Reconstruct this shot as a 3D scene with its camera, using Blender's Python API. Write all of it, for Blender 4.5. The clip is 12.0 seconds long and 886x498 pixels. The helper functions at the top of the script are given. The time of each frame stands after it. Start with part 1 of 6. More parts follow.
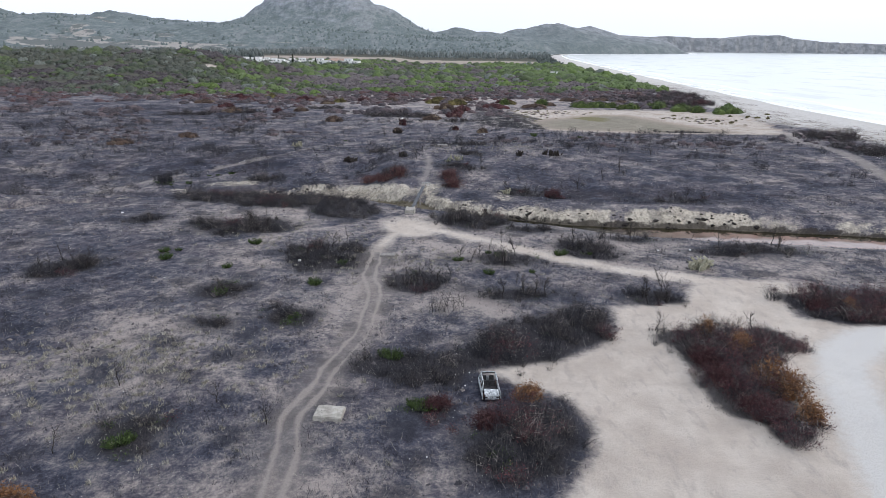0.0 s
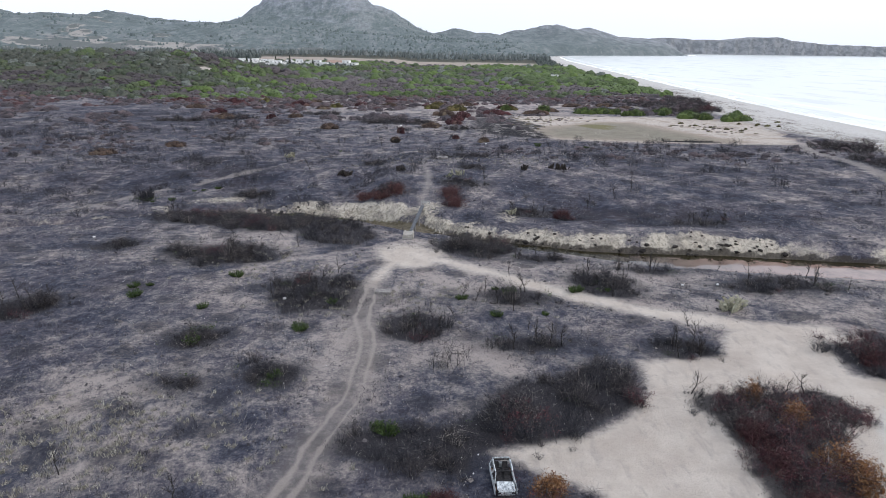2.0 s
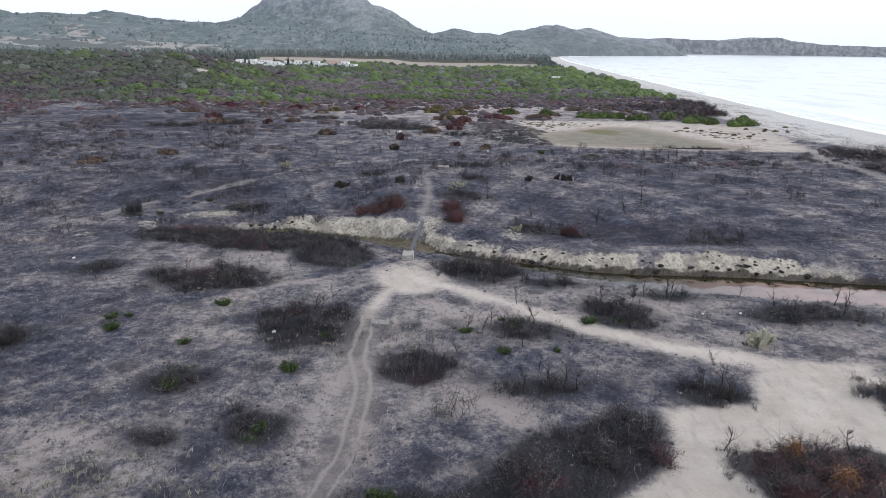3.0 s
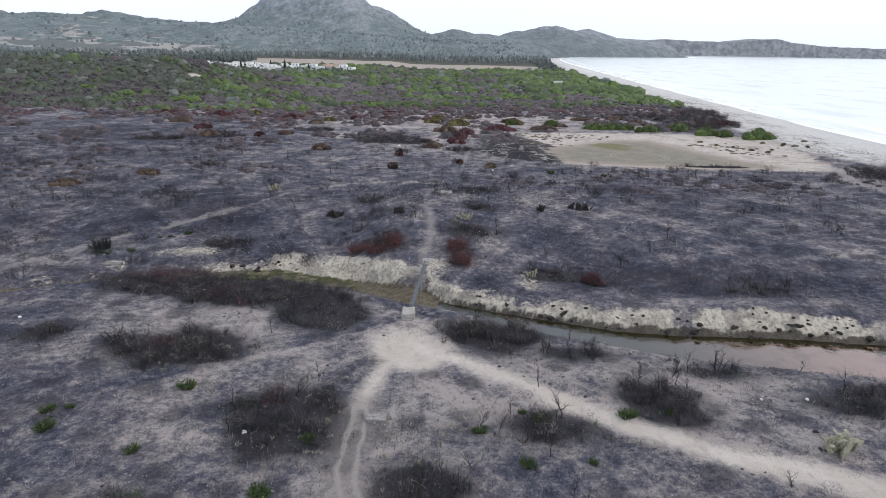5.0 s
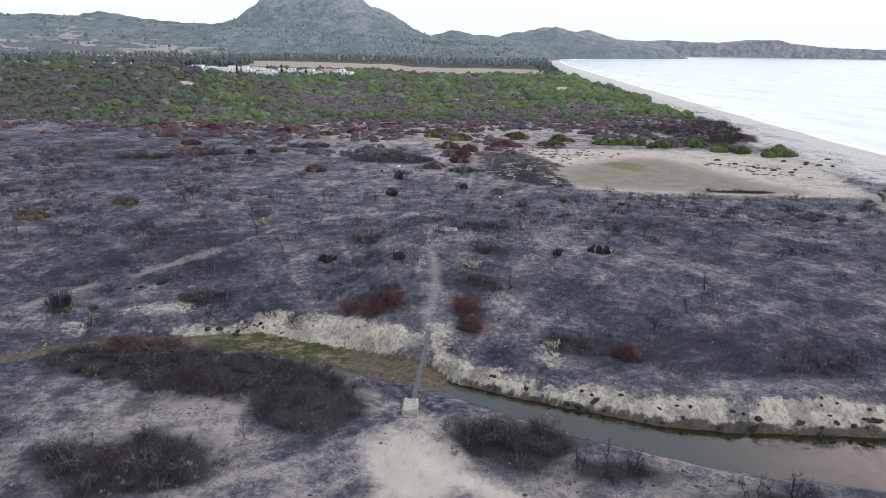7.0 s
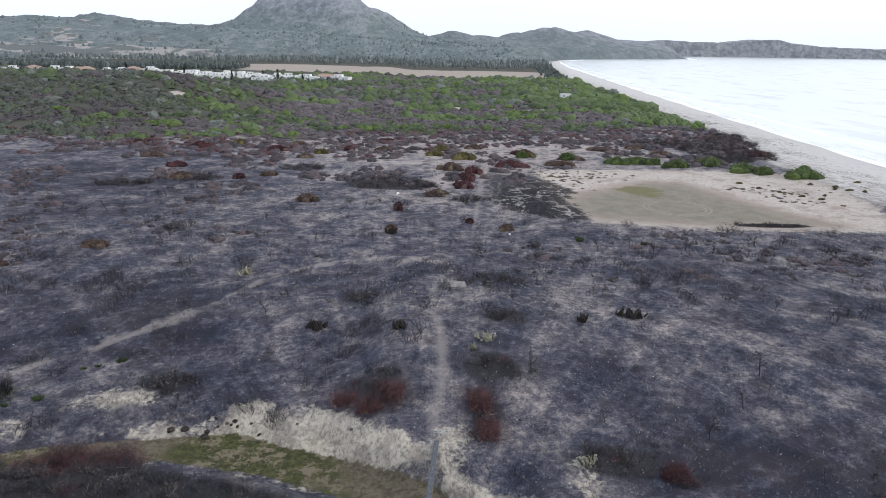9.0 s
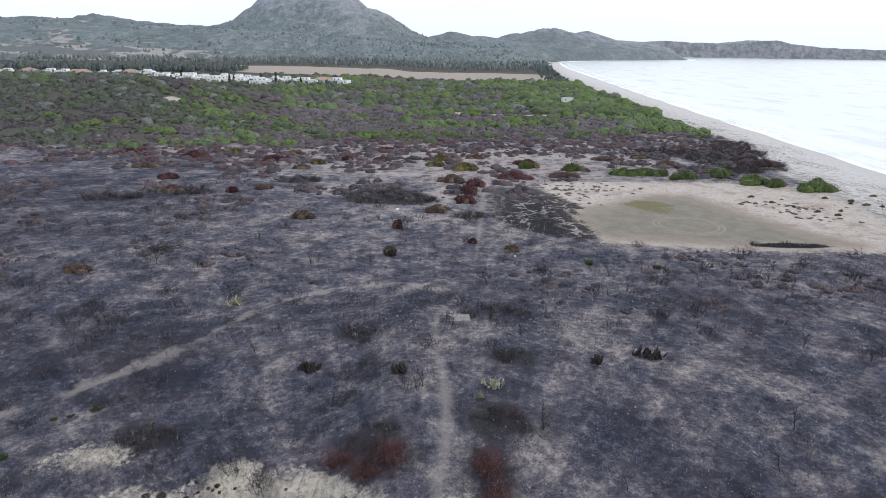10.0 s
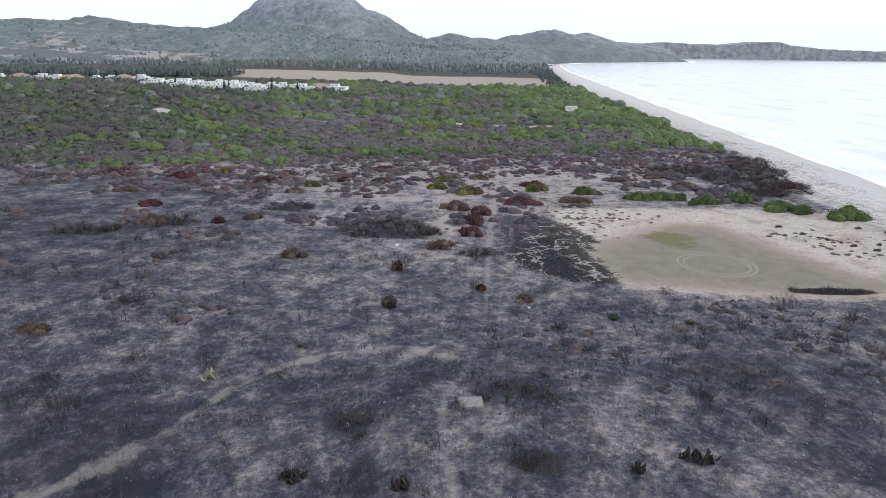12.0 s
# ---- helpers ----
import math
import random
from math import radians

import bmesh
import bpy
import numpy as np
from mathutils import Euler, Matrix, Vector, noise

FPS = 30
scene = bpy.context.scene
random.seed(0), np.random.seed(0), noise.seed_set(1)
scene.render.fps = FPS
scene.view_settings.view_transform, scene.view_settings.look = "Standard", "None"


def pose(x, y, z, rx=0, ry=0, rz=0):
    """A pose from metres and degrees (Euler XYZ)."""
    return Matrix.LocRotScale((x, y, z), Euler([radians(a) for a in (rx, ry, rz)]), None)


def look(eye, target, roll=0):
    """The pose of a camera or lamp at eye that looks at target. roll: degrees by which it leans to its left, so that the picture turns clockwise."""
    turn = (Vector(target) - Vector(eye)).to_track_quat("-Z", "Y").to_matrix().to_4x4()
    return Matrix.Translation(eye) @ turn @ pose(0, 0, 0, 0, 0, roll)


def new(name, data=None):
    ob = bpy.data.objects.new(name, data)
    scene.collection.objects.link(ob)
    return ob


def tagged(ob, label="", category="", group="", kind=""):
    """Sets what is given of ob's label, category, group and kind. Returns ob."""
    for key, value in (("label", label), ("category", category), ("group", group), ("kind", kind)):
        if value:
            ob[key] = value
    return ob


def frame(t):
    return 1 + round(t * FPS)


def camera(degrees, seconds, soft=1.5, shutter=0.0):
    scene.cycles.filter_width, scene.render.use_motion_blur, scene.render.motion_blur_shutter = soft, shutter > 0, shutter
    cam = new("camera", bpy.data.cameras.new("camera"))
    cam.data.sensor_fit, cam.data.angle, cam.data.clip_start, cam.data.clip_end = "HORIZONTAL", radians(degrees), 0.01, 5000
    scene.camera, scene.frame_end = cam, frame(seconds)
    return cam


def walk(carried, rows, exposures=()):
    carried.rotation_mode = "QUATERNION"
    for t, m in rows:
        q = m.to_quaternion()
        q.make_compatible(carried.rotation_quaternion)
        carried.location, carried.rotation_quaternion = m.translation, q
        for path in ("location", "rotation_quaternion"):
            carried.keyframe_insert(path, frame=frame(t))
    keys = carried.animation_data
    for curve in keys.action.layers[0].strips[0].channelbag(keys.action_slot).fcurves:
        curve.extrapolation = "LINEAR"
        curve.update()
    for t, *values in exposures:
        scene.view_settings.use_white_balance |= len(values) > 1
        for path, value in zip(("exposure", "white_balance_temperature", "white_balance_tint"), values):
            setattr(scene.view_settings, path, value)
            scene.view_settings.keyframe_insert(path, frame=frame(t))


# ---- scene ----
cam = camera(69, 12.0, soft=0.85, shutter=0.18)
PATH = [
    (0, (3.734, -110.662, 28.414), (3.760, -108.470, 27.720), 0.60),
    (0.5, (3.649, -108.826, 28.522), (3.677, -106.633, 27.828), 0.60),
    (1, (3.612, -106.240, 28.799), (3.641, -104.047, 28.106), 0.60),
    (1.5, (3.458, -103.501, 29.327), (3.490, -101.308, 28.634), 0.70),
    (2, (3.327, -100.482, 29.871), (3.360, -98.289, 29.179), 0.80),
    (2.5, (3.188, -97.149, 30.493), (3.222, -94.955, 29.800), 0.80),
    (4.5, (2.382, -82.533, 33.452), (2.422, -80.340, 32.761), 1.00),
    (5, (2.146, -78.594, 34.328), (2.187, -76.401, 33.636), 1.00),
    (5.5, (1.843, -74.629, 35.325), (1.886, -72.435, 34.633), 0.90),
    (6, (1.605, -70.586, 36.412), (1.649, -68.393, 35.721), 1.00),
    (6.5, (1.436, -66.418, 37.437), (1.480, -64.224, 36.746), 0.90),
    (7, (1.196, -62.304, 38.578), (1.240, -60.111, 37.887), 1.00),
    (9, (0.083, -43.979, 43.905), (0.131, -41.786, 43.212), 0.90),
    (9.5, (-0.127, -39.428, 45.177), (-0.077, -37.235, 44.484), 0.90),
    (10, (-0.350, -34.861, 46.544), (-0.300, -32.668, 45.852), 0.90),
    (10.5, (-0.677, -30.279, 47.839), (-0.626, -28.086, 47.148), 0.90),
    (11, (-0.902, -25.685, 49.116), (-0.849, -23.492, 48.425), 0.90),
    (11.5, (-1.142, -21.123, 50.433), (-1.089, -18.930, 49.743), 0.80),
    (12, (-1.456, -16.367, 51.665), (-1.402, -14.174, 50.975), 0.90),
]

walk(cam, [(t, look(eye, target, roll)) for t, eye, target, roll in PATH])

# ---- sky and light: high thin overcast ----
SKY_STRENGTH = 1.0
world = bpy.data.worlds.new("overcast_sky")
scene.world = world
world.use_nodes = True
wn = world.node_tree
wn.nodes.clear()
sky = wn.nodes.new("ShaderNodeTexSky")
sky.sky_type = "NISHITA"
sky.sun_disc = False
sky.sun_elevation, sky.sun_rotation = radians(40), radians(102)
sky.dust_density = 4.0
sky_level = wn.nodes.new("ShaderNodeBackground")
sky_level.inputs["Strength"].default_value = 0.06
cloud = wn.nodes.new("ShaderNodeBackground")
cloud.inputs["Strength"].default_value = SKY_STRENGTH
cloud_noise = wn.nodes.new("ShaderNodeTexNoise")
cloud_noise.inputs["Scale"].default_value = 2.2
cloud_noise.inputs["Detail"].default_value = 4
cloud_ramp = wn.nodes.new("ShaderNodeValToRGB")
cloud_ramp.color_ramp.elements[0].position, cloud_ramp.color_ramp.elements[0].color = 0.3, (0.87, 0.945, 1.08, 1)
cloud_ramp.color_ramp.elements[1].position, cloud_ramp.color_ramp.elements[1].color = 0.7, (0.925, 0.99, 1.12, 1)
add = wn.nodes.new("ShaderNodeAddShader")
out = wn.nodes.new("ShaderNodeOutputWorld")
wn.links.new(sky.outputs[0], sky_level.inputs["Color"])
wn.links.new(cloud_noise.outputs[0], cloud_ramp.inputs[0])
wn.links.new(cloud_ramp.outputs[0], cloud.inputs["Color"])
wn.links.new(sky_level.outputs[0], add.inputs[0])
wn.links.new(cloud.outputs[0], add.inputs[1])
wn.links.new(add.outputs[0], out.inputs["Surface"])
sun = new("sun", bpy.data.lights.new("sun", "SUN"))
sun.data.energy, sun.data.angle, sun.data.color = 0.5, radians(30), (1.0, 0.98, 0.96)
sun.matrix_world = look((70, -15, 60), (0, 0, 0))
scene.view_settings.exposure = 0.0


# ---- material helpers ----
class Nodes:
    def __init__(self, name, roughness=0.9, specular=0.25):
        self.mat = bpy.data.materials.new(name)
        self.mat.use_nodes = True
        self.tree = self.mat.node_tree
        self.bsdf = self.tree.nodes["Principled BSDF"]
        self.bsdf.inputs["Roughness"].default_value = roughness
        self.bsdf.inputs["Specular IOR Level"].default_value = specular

    def put(self, socket, value):
        if isinstance(value, bpy.types.NodeSocket):
            self.tree.links.new(value, socket)
        elif isinstance(value, (tuple, list)):
            socket.default_value = (*value, 1) if len(value) == 3 and len(socket.default_value) == 4 else value
        else:
            socket.default_value = value

    def pos(self):
        return self.tree.nodes.new("ShaderNodeNewGeometry").outputs["Position"]

    def local(self):
        return self.tree.nodes.new("ShaderNodeTexCoord").outputs["Object"]

    def island(self):
        return self.tree.nodes.new("ShaderNodeNewGeometry").outputs["Random Per Island"]

    def each(self):
        return self.tree.nodes.new("ShaderNodeObjectInfo").outputs["Random"]

    def attr(self, name):
        n = self.tree.nodes.new("ShaderNodeAttribute")
        n.attribute_name = name
        return n.outputs["Fac"]

    def noise(self, scale, detail=4, rough=0.6, where=None, stretch=None):
        where = where or self.pos()
        if stretch:
            m = self.tree.nodes.new("ShaderNodeMapping")
            self.tree.links.new(where, m.inputs[0])
            m.inputs["Scale"].default_value = stretch
            where = m.outputs[0]
        n = self.tree.nodes.new("ShaderNodeTexNoise")
        self.tree.links.new(where, n.inputs["Vector"])
        n.inputs["Scale"].default_value, n.inputs["Detail"].default_value, n.inputs["Roughness"].default_value = scale, detail, rough
        return n.outputs[0]

    def cells(self, scale, where=None, feature="F1"):
        n = self.tree.nodes.new("ShaderNodeTexVoronoi")
        n.feature = feature
        self.tree.links.new(where or self.pos(), n.inputs["Vector"])
        n.inputs["Scale"].default_value = scale
        return n.outputs[0]

    def math(self, op, a, b=0.0, clamp=False):
        n = self.tree.nodes.new("ShaderNodeMath")
        n.operation, n.use_clamp = op, clamp
        self.put(n.inputs[0], a), self.put(n.inputs[1], b)
        return n.outputs[0]

    def step(self, x, lo, hi, a=0.0, b=1.0):
        n = self.tree.nodes.new("ShaderNodeMapRange")
        n.interpolation_type = "SMOOTHSTEP"
        self.put(n.inputs["Value"], x)
        for k, v in (("From Min", lo), ("From Max", hi), ("To Min", a), ("To Max", b)):
            self.put(n.inputs[k], v)
        return n.outputs[0]

    def mix(self, fac, a, b):
        n = self.tree.nodes.new("ShaderNodeMix")
        n.data_type = "RGBA"
        self.put(n.inputs[0], fac), self.put(n.inputs[6], a), self.put(n.inputs[7], b)
        return n.outputs[2]

    def ramp(self, x, stops):
        n = self.tree.nodes.new("ShaderNodeValToRGB")
        e = n.color_ramp.elements
        while len(e) < len(stops):
            e.new(0.5)
        for k, (p, c) in enumerate(stops):
            e[k].position, e[k].color = p, (*c, 1)
        self.tree.links.new(x, n.inputs[0])
        return n.outputs[0]

    def bump(self, height, strength=0.5, distance=0.05):
        n = self.tree.nodes.new("ShaderNodeBump")
        n.inputs["Strength"].default_value, n.inputs["Distance"].default_value = strength, distance
        self.put(n.inputs["Height"], height)
        self.tree.links.new(n.outputs[0], self.bsdf.inputs["Normal"])

    def done(self, colour, roughness=None):
        self.put(self.bsdf.inputs["Base Color"], colour)
        if roughness is not None:
            self.put(self.bsdf.inputs["Roughness"], roughness)
        return self.mat


def two_tone(name, a, b, scale=3.0, roughness=0.85, specular=0.25, fine=30.0, bump=0.3):
    n = Nodes(name, roughness, specular)
    k = n.math("ADD", n.math("MULTIPLY", n.noise(scale, 5, 0.65), 0.7), n.math("MULTIPLY", n.noise(fine, 3), 0.3))
    n.bump(n.noise(fine, 4), bump, 0.02)
    return n.done(n.mix(n.step(k, 0.36, 0.64), a, b))


def by_island(name, dark, mid, light, light_share=0.12, roughness=0.95, specular=0.1):
    n = Nodes(name, roughness, specular)
    r = n.island()
    c = n.mix(n.step(r, 0.0, 0.9), dark, mid)
    c = n.mix(n.step(r, 1.0 - light_share, 1.0 - light_share + 0.02), c, light)
    g = n.noise(4.0, 3, 0.7)
    return n.done(n.mix(n.step(g, 0.52, 0.36, 0, 0.6), c, dark))


# ---- number helpers ----
rng = np.random.default_rng(7)
LATTICE = np.random.default_rng(3).random((256, 256))


def value_noise(x, y):
    xi, yi = np.floor(x).astype(int), np.floor(y).astype(int)
    u, v = x - xi, y - yi
    u, v = u * u * (3 - 2 * u), v * v * (3 - 2 * v)
    a, b = LATTICE[xi % 256, yi % 256], LATTICE[(xi + 1) % 256, yi % 256]
    c, d = LATTICE[xi % 256, (yi + 1) % 256], LATTICE[(xi + 1) % 256, (yi + 1) % 256]
    return (a * (1 - u) + b * u) * (1 - v) + (c * (1 - u) + d * u) * v


def fbm(x, y, scale, octaves=4):
    total, amp, norm = 0.0, 1.0, 0.0
    for k in range(octaves):
        total = total + amp * value_noise(x / scale * 2 ** k + 17.3 * k, y / scale * 2 ** k + 5.1 * k)
        norm += amp
        amp *= 0.5
    return total / norm


def smooth(x, lo, hi):
    t = np.clip((x - lo) / (hi - lo), 0, 1)
    return t * t * (3 - 2 * t)


def line_distance(pts, x, y, closed=False):
    best = np.full(np.shape(x), 1e9)
    ends = list(zip(pts, pts[1:] + (pts[:1] if closed else [])))
    for (ax, ay), (bx, by) in (ends if closed else ends[:len(pts) - 1]):
        dx, dy = bx - ax, by - ay
        t = np.clip(((x - ax) * dx + (y - ay) * dy) / (dx * dx + dy * dy + 1e-9), 0, 1)
        best = np.minimum(best, np.hypot(x - ax - t * dx, y - ay - t * dy))
    return best


def area_distance(pts, x, y):
    """Distance to the rim of an area, negative inside."""
    inside = np.zeros(np.shape(x), bool)
    for (ax, ay), (bx, by) in zip(pts, pts[1:] + pts[:1]):
        cross = (ay > y) != (by > y)
        inside ^= cross & (x < (bx - ax) * (y - ay) / (by - ay + 1e-12) + ax)
    d = line_distance(pts, x, y, True)
    return np.where(inside, -d, d)


def round_distance(c, x, y):
    cx, cy, rx, ry = c
    return (np.sqrt(((x - cx) / rx) ** 2 + ((y - cy) / ry) ** 2) - 1) * min(rx, ry)


# ---- the plan ----
TRACK_WEST = [(0.3, -7.8), (-3.4, -15.1), (-4.9, -22.3), (-4.9, -30.8), (-3.6, -37.9), (-3.6, -43.1), (-4.6, -50.6), (-6.1, -55.6),
              (-7.1, -60.4), (-7.5, -65.7), (-7.3, -70.2), (-6.9, -76), (-6.0, -92), (-8.5, -112), (-5, -135), (-11, -165), (-9, -210)]
TRACK_EAST = [(-1.5, -9), (6.3, -12.3), (14.5, -19.9), (21.7, -26.0), (28.4, -30.1), (35.1, -32.6), (41.3, -35.2), (49.0, -38.0)]
SAND_LOT = [(8.0, -57.6), (16.1, -55.3), (20.5, -52.0), (23.2, -48.1), (23.9, -43.0), (26.3, -42.7), (33.1, -41.8), (35.0, -36.3),
            (41, -33.0), (49.0, -34.0), (45.1, -38.9), (44.0, -44.9), (47.1, -47.1), (58.0, -47.8), (72, -54), (69, -68), (58, -80), (52, -98), (47, -124), (44, -160), (47, -215), (31, -215), (30, -160), (22, -125), (13, -104), (9, -90), (12.4, -75.2),
            (15.8, -70.1), (16.3, -66.0), (15.2, -62.5), (11.6, -60.4)]
WHITE_ROAD = [(118, -40), (90, -44), (66, -46), (51.1, -49.2), (46.5, -51.9), (42.5, -55.6), (39.6, -61.9), (38.1, -67.0), (34.5, -77), (33, -98), (36, -125), (37, -160), (39, -215)]
PATH_NORTH = [(0.8, 19), (0.8, 25.1), (2.1, 32.6), (1.9, 44.4), (0.7, 57.1), (1.2, 70.5), (4.5, 78), (6.3, 83.6), (10.2, 103.2), (12.3, 122.8),
              (17.5, 172.0), (25.5, 230.3), (32.0, 289.3), (35.0, 357.0), (60, 470)]
PATH_SIDE = [(-75, 18), (-66, 30), (-58, 43), (-50, 49), (-43.4, 54.5), (-37.4, 62.9), (-32.5, 73.0), (-25.8, 82.3), (-18.9, 86.6), (-8, 89), (4, 84)]
PATH_POND = [(23.5, 192), (45, 196), (70, 197.2), (98, 196.6), (121, 219.7), (137, 245), (152, 274)]
PATH_BEACH = [(104, 22), (109.5, 38.1), (115.2, 55.0), (120.2, 75.8), (119.7, 96.6), (127, 118)]
CREEK_X = [-160, -80, -60, -52, -46, -38, -31, -24, -17.5, -11, -5, 0.5, 5, 10.5, 18, 28, 37, 48, 75, 110, 180]
CREEK_NEAR = [-14, 5, 11.5, 15.7, 18.7, 20.7, 21, 19.9, 18.1, 15.2, 12.2, 9.8, 8.2, 4.6, -0.2, -4.2, -6.1, -8.4, -13, -18, -25]
CREEK_FAR = [-9, 10.5, 16.7, 21.7, 23.7, 25.1, 25.7, 26.7, 24.2, 21.6, 18.8, 16.0, 10.8, 7.9, 4.7, 1.2, 0.0, -0.3, -4.5, -10.5, -18]
POND = [(38.5, 135), (44, 149), (50, 157), (59.5, 163), (75, 175), (86, 174), (91, 160), (96, 146), (102, 130), (110, 119), (81, 117.5), (63, 121), (46, 124.5)]
POND_SHORE = [(40, 192), (64.7, 196.9), (93.8, 196.4), (111.0, 195.5), (127.3, 193), (138, 190), (134, 146), (125, 112), (99.6, 112.8), (66.4, 113.9),
              (42.8, 119.4), (37.6, 131.2), (37.3, 149.6), (36, 172.7)]
BLACK_PATCH = [(21, 186), (35, 184), (42, 172), (47, 160), (41, 145), (44, 130), (43, 121), (33, 123), (23, 131), (18, 146), (19, 168)]
COAST_Y = [-200, 80, 130, 180, 240, 300, 365, 470, 650, 985, 1500, 2190, 2500, 2980, 3150, 4120, 4300, 5600]
COAST_X = [160, 178, 183, 185, 187, 192, 198, 208, 226, 263, 318, 420, 600, 1200, 1260, 1420, 4600, 9000]
VEG_Y = [-200, 83, 112, 150, 170, 215, 267, 315, 408, 596, 977, 1842, 2300, 4900]
VEG_X = [120, 140, 144, 133, 136, 137, 149, 158, 163, 180, 206, 325, 450, 4000]
BURN_X = [-900, -193, -141, -92, -44, 10, 72, 137, 300]
BURN_Y = [280, 274, 268, 272, 288, 304, 322, 330, 318]
# sandy clearings in the green scrub: x, y, half width, half depth
CLEARINGS = [(21, 441, 8, 7), (50, 437, 16, 7), (78, 434, 13, 7), (110, 435, 12, 7), (-162, 390, 9, 6), (-135, 470, 10, 7), (-75, 448, 22, 5), (-115, 425, 14, 4), (60, 560, 9, 8)]
# dry meadows and a bare track on the hillside: x, y, half width, half depth
MEADOWS = [(-965, 1535, 55, 30), (-845, 1555, 90, 42), (-725, 1518, 45, 16), (-1081, 2088, 14, 60), (-1027, 2043, 24, 30), (-986, 1780, 14, 50), (-939, 1727, 13, 40),
           (-876, 1666, 14, 25), (-760, 1640, 34, 18), (-643, 1654, 40, 12), (-561, 1615, 70, 9), (-758, 1789, 24, 16), (-305, 1720, 60, 9)]
FIELD = [(-420, 1290), (210, 1150), (165, 885), (-20, 905), (-146, 892), (-330, 1000)]

# where the fire burnt deeper (+) or left paler ash and sand (-): x, y, reach across, reach along, amount
BURN_SOUTH = [(-28, -73, 13, 10, 0.11), (-14, -70, 7, 7, -0.07), (-3, -65, 8, 9, -0.14), (-2, -64, 11, 10, 0.17), (-59, -60, 12, 15, 0.10), (-47, -59, 13, 23, 0.07), (-23, -59, 14, 9, -0.04),
              (-25, -51, 13, 8, -0.07), (-42, -44, 14, 9, 0.04), (13, -42, 10, 2, -0.12), (7, -41, 5, 3, -0.15), (-8, -41, 6, 10, -0.18), (-1, -30, 9, 8, -0.10), (44, -25, 16, 8, -0.10),
              (-2, -24, 29, 6, -0.06), (9, -21, 9, 6, -0.09), (-40, -16, 14, 12, 0.14), (25, -16, 17, 6, -0.11), (-32, -7, 15, 9, -0.36)]
BURN_NORTH = [(-38, -7, 14, 6, 0.15), (-54, 4, 14, 11, 0.12), (34, 15, 16, 6, 0.17), (57, 16, 21, 8, 0.14), (-31, 16, 17, 5, 0.10), (31, 36, 21, 11, 0.03), (-50, 55, 22, 15, 0.13),
              (11, 62, 36, 5, -0.05), (-27, 74, 28, 18, 0.08), (42, 74, 42, 18, 0.085), (84, 102, 42, 9, 0.07), (18, 109, 57, 18, 0.08), (-21, 143, 98, 92, -0.04), (-99, 152, 67, 66, 0.14),
              (5, 172, 6, 12, -0.20), (8, 214, 76, 26, -0.11), (-138, 220, 35, 48, 0.05), (59, 248, 56, 38, -0.09), (-4, 255, 138, 25, -0.11)]

# thickets of burnt scrub: areas with their height, share of dry red leaves and of green shoots
SCRUB_BY_TRACK = [(25.9, -49.1), (28.6, -48.2), (32.6, -48.6), (37.8, -48), (40.7, -49.4), (40.6, -52), (37.6, -55.7), (35.7, -57.9), (34.5, -61.9), (34.6, -66.3),
                  (32.6, -69.3), (30.3, -69.7), (28.9, -66.3), (26.8, -62.9), (26.8, -58), (26.5, -53.4), (25.4, -51.2)]
SCRUB_BY_CAR = [(-3.4, -54.4), (-0.2, -53.8), (4.9, -53.7), (7.2, -51), (10.4, -47.2), (14.2, -45.4), (18, -43.4), (21.4, -42.2), (23.2, -45.2), (22.6, -50.2),
                (20, -52.9), (16.2, -55), (11.6, -57.3), (8.4, -57.6), (5.2, -60.3), (0.3, -59.8), (-3.9, -58.8), (-4.8, -57.2)]
SCRUB_BY_LOT = [(9.9, -63.8), (12, -62.3), (14.7, -63.5), (15.8, -66.4), (15.4, -69.4), (13, -72.6), (9.6, -74.3), (7, -73.1), (5.4, -71.1), (6.4, -67.8),
                (8.4, -65.2)]
SCRUB_BY_CREEK = [(-46, 9), (-48.8, 15), (-46.6, 18), (-41.8, 20), (-37.3, 20), (-34.5, 17), (-29.3, 16.2), (-21.2, 13.7), (-16.9, 12.1), (-14.1, 11.5),
                  (-8.7, 7.8), (-5.6, 1.3), (-7.6, -4.7), (-13.3, -4.7), (-17, -2.5), (-19.7, 2.4), (-26.6, 2.3), (-33.6, 5.6), (-42.3, 8.5)]
THICKET_AREAS = [(SCRUB_BY_TRACK, 1.5, 0.55, 0), (SCRUB_BY_CAR, 1.6, 0.04, 0.01), (SCRUB_BY_LOT, 1.5, 0.22, 0.03), (SCRUB_BY_CREEK, 1.5, 0.04, 0.01)]
# round thickets: x, y, radius across, radius along, height, red share, green share
LOT_THICKETS = [(1.6, -35.4, 4.2, 4, 1.2, 0.02, 0.03), (12.4, -26, 6, 3.6, 0.9, 0, 0.04), (30, -40.3, 4.1, 2.8, 1.2, 0.03, 0.02), (52.3, -42, 7.6, 4.8, 1.4, 0.5, 0),
                (-44.3, -29.5, 5.6, 4.2, 1.3, 0.03, 0), (-12.2, -45.7, 3.4, 2.6, 1.1, 0, 0.08), (-22.4, -38.2, 2.7, 2.2, 0.9, 0, 0.1), (-19.4, -47.4, 2.4, 1.5, 0.8, 0, 0.05),
                (-19.5, -67.9, 2.5, 2.2, 1.1, 0.02, 0.08), (41.6, -67.2, 2.2, 3.2, 1.5, 0.55, 0), (2.6, -64.4, 2.6, 1.6, 1, 0.4, 0.12), (14.5, -38.5, 5, 2.6, 0.9, 0, 0.03)]
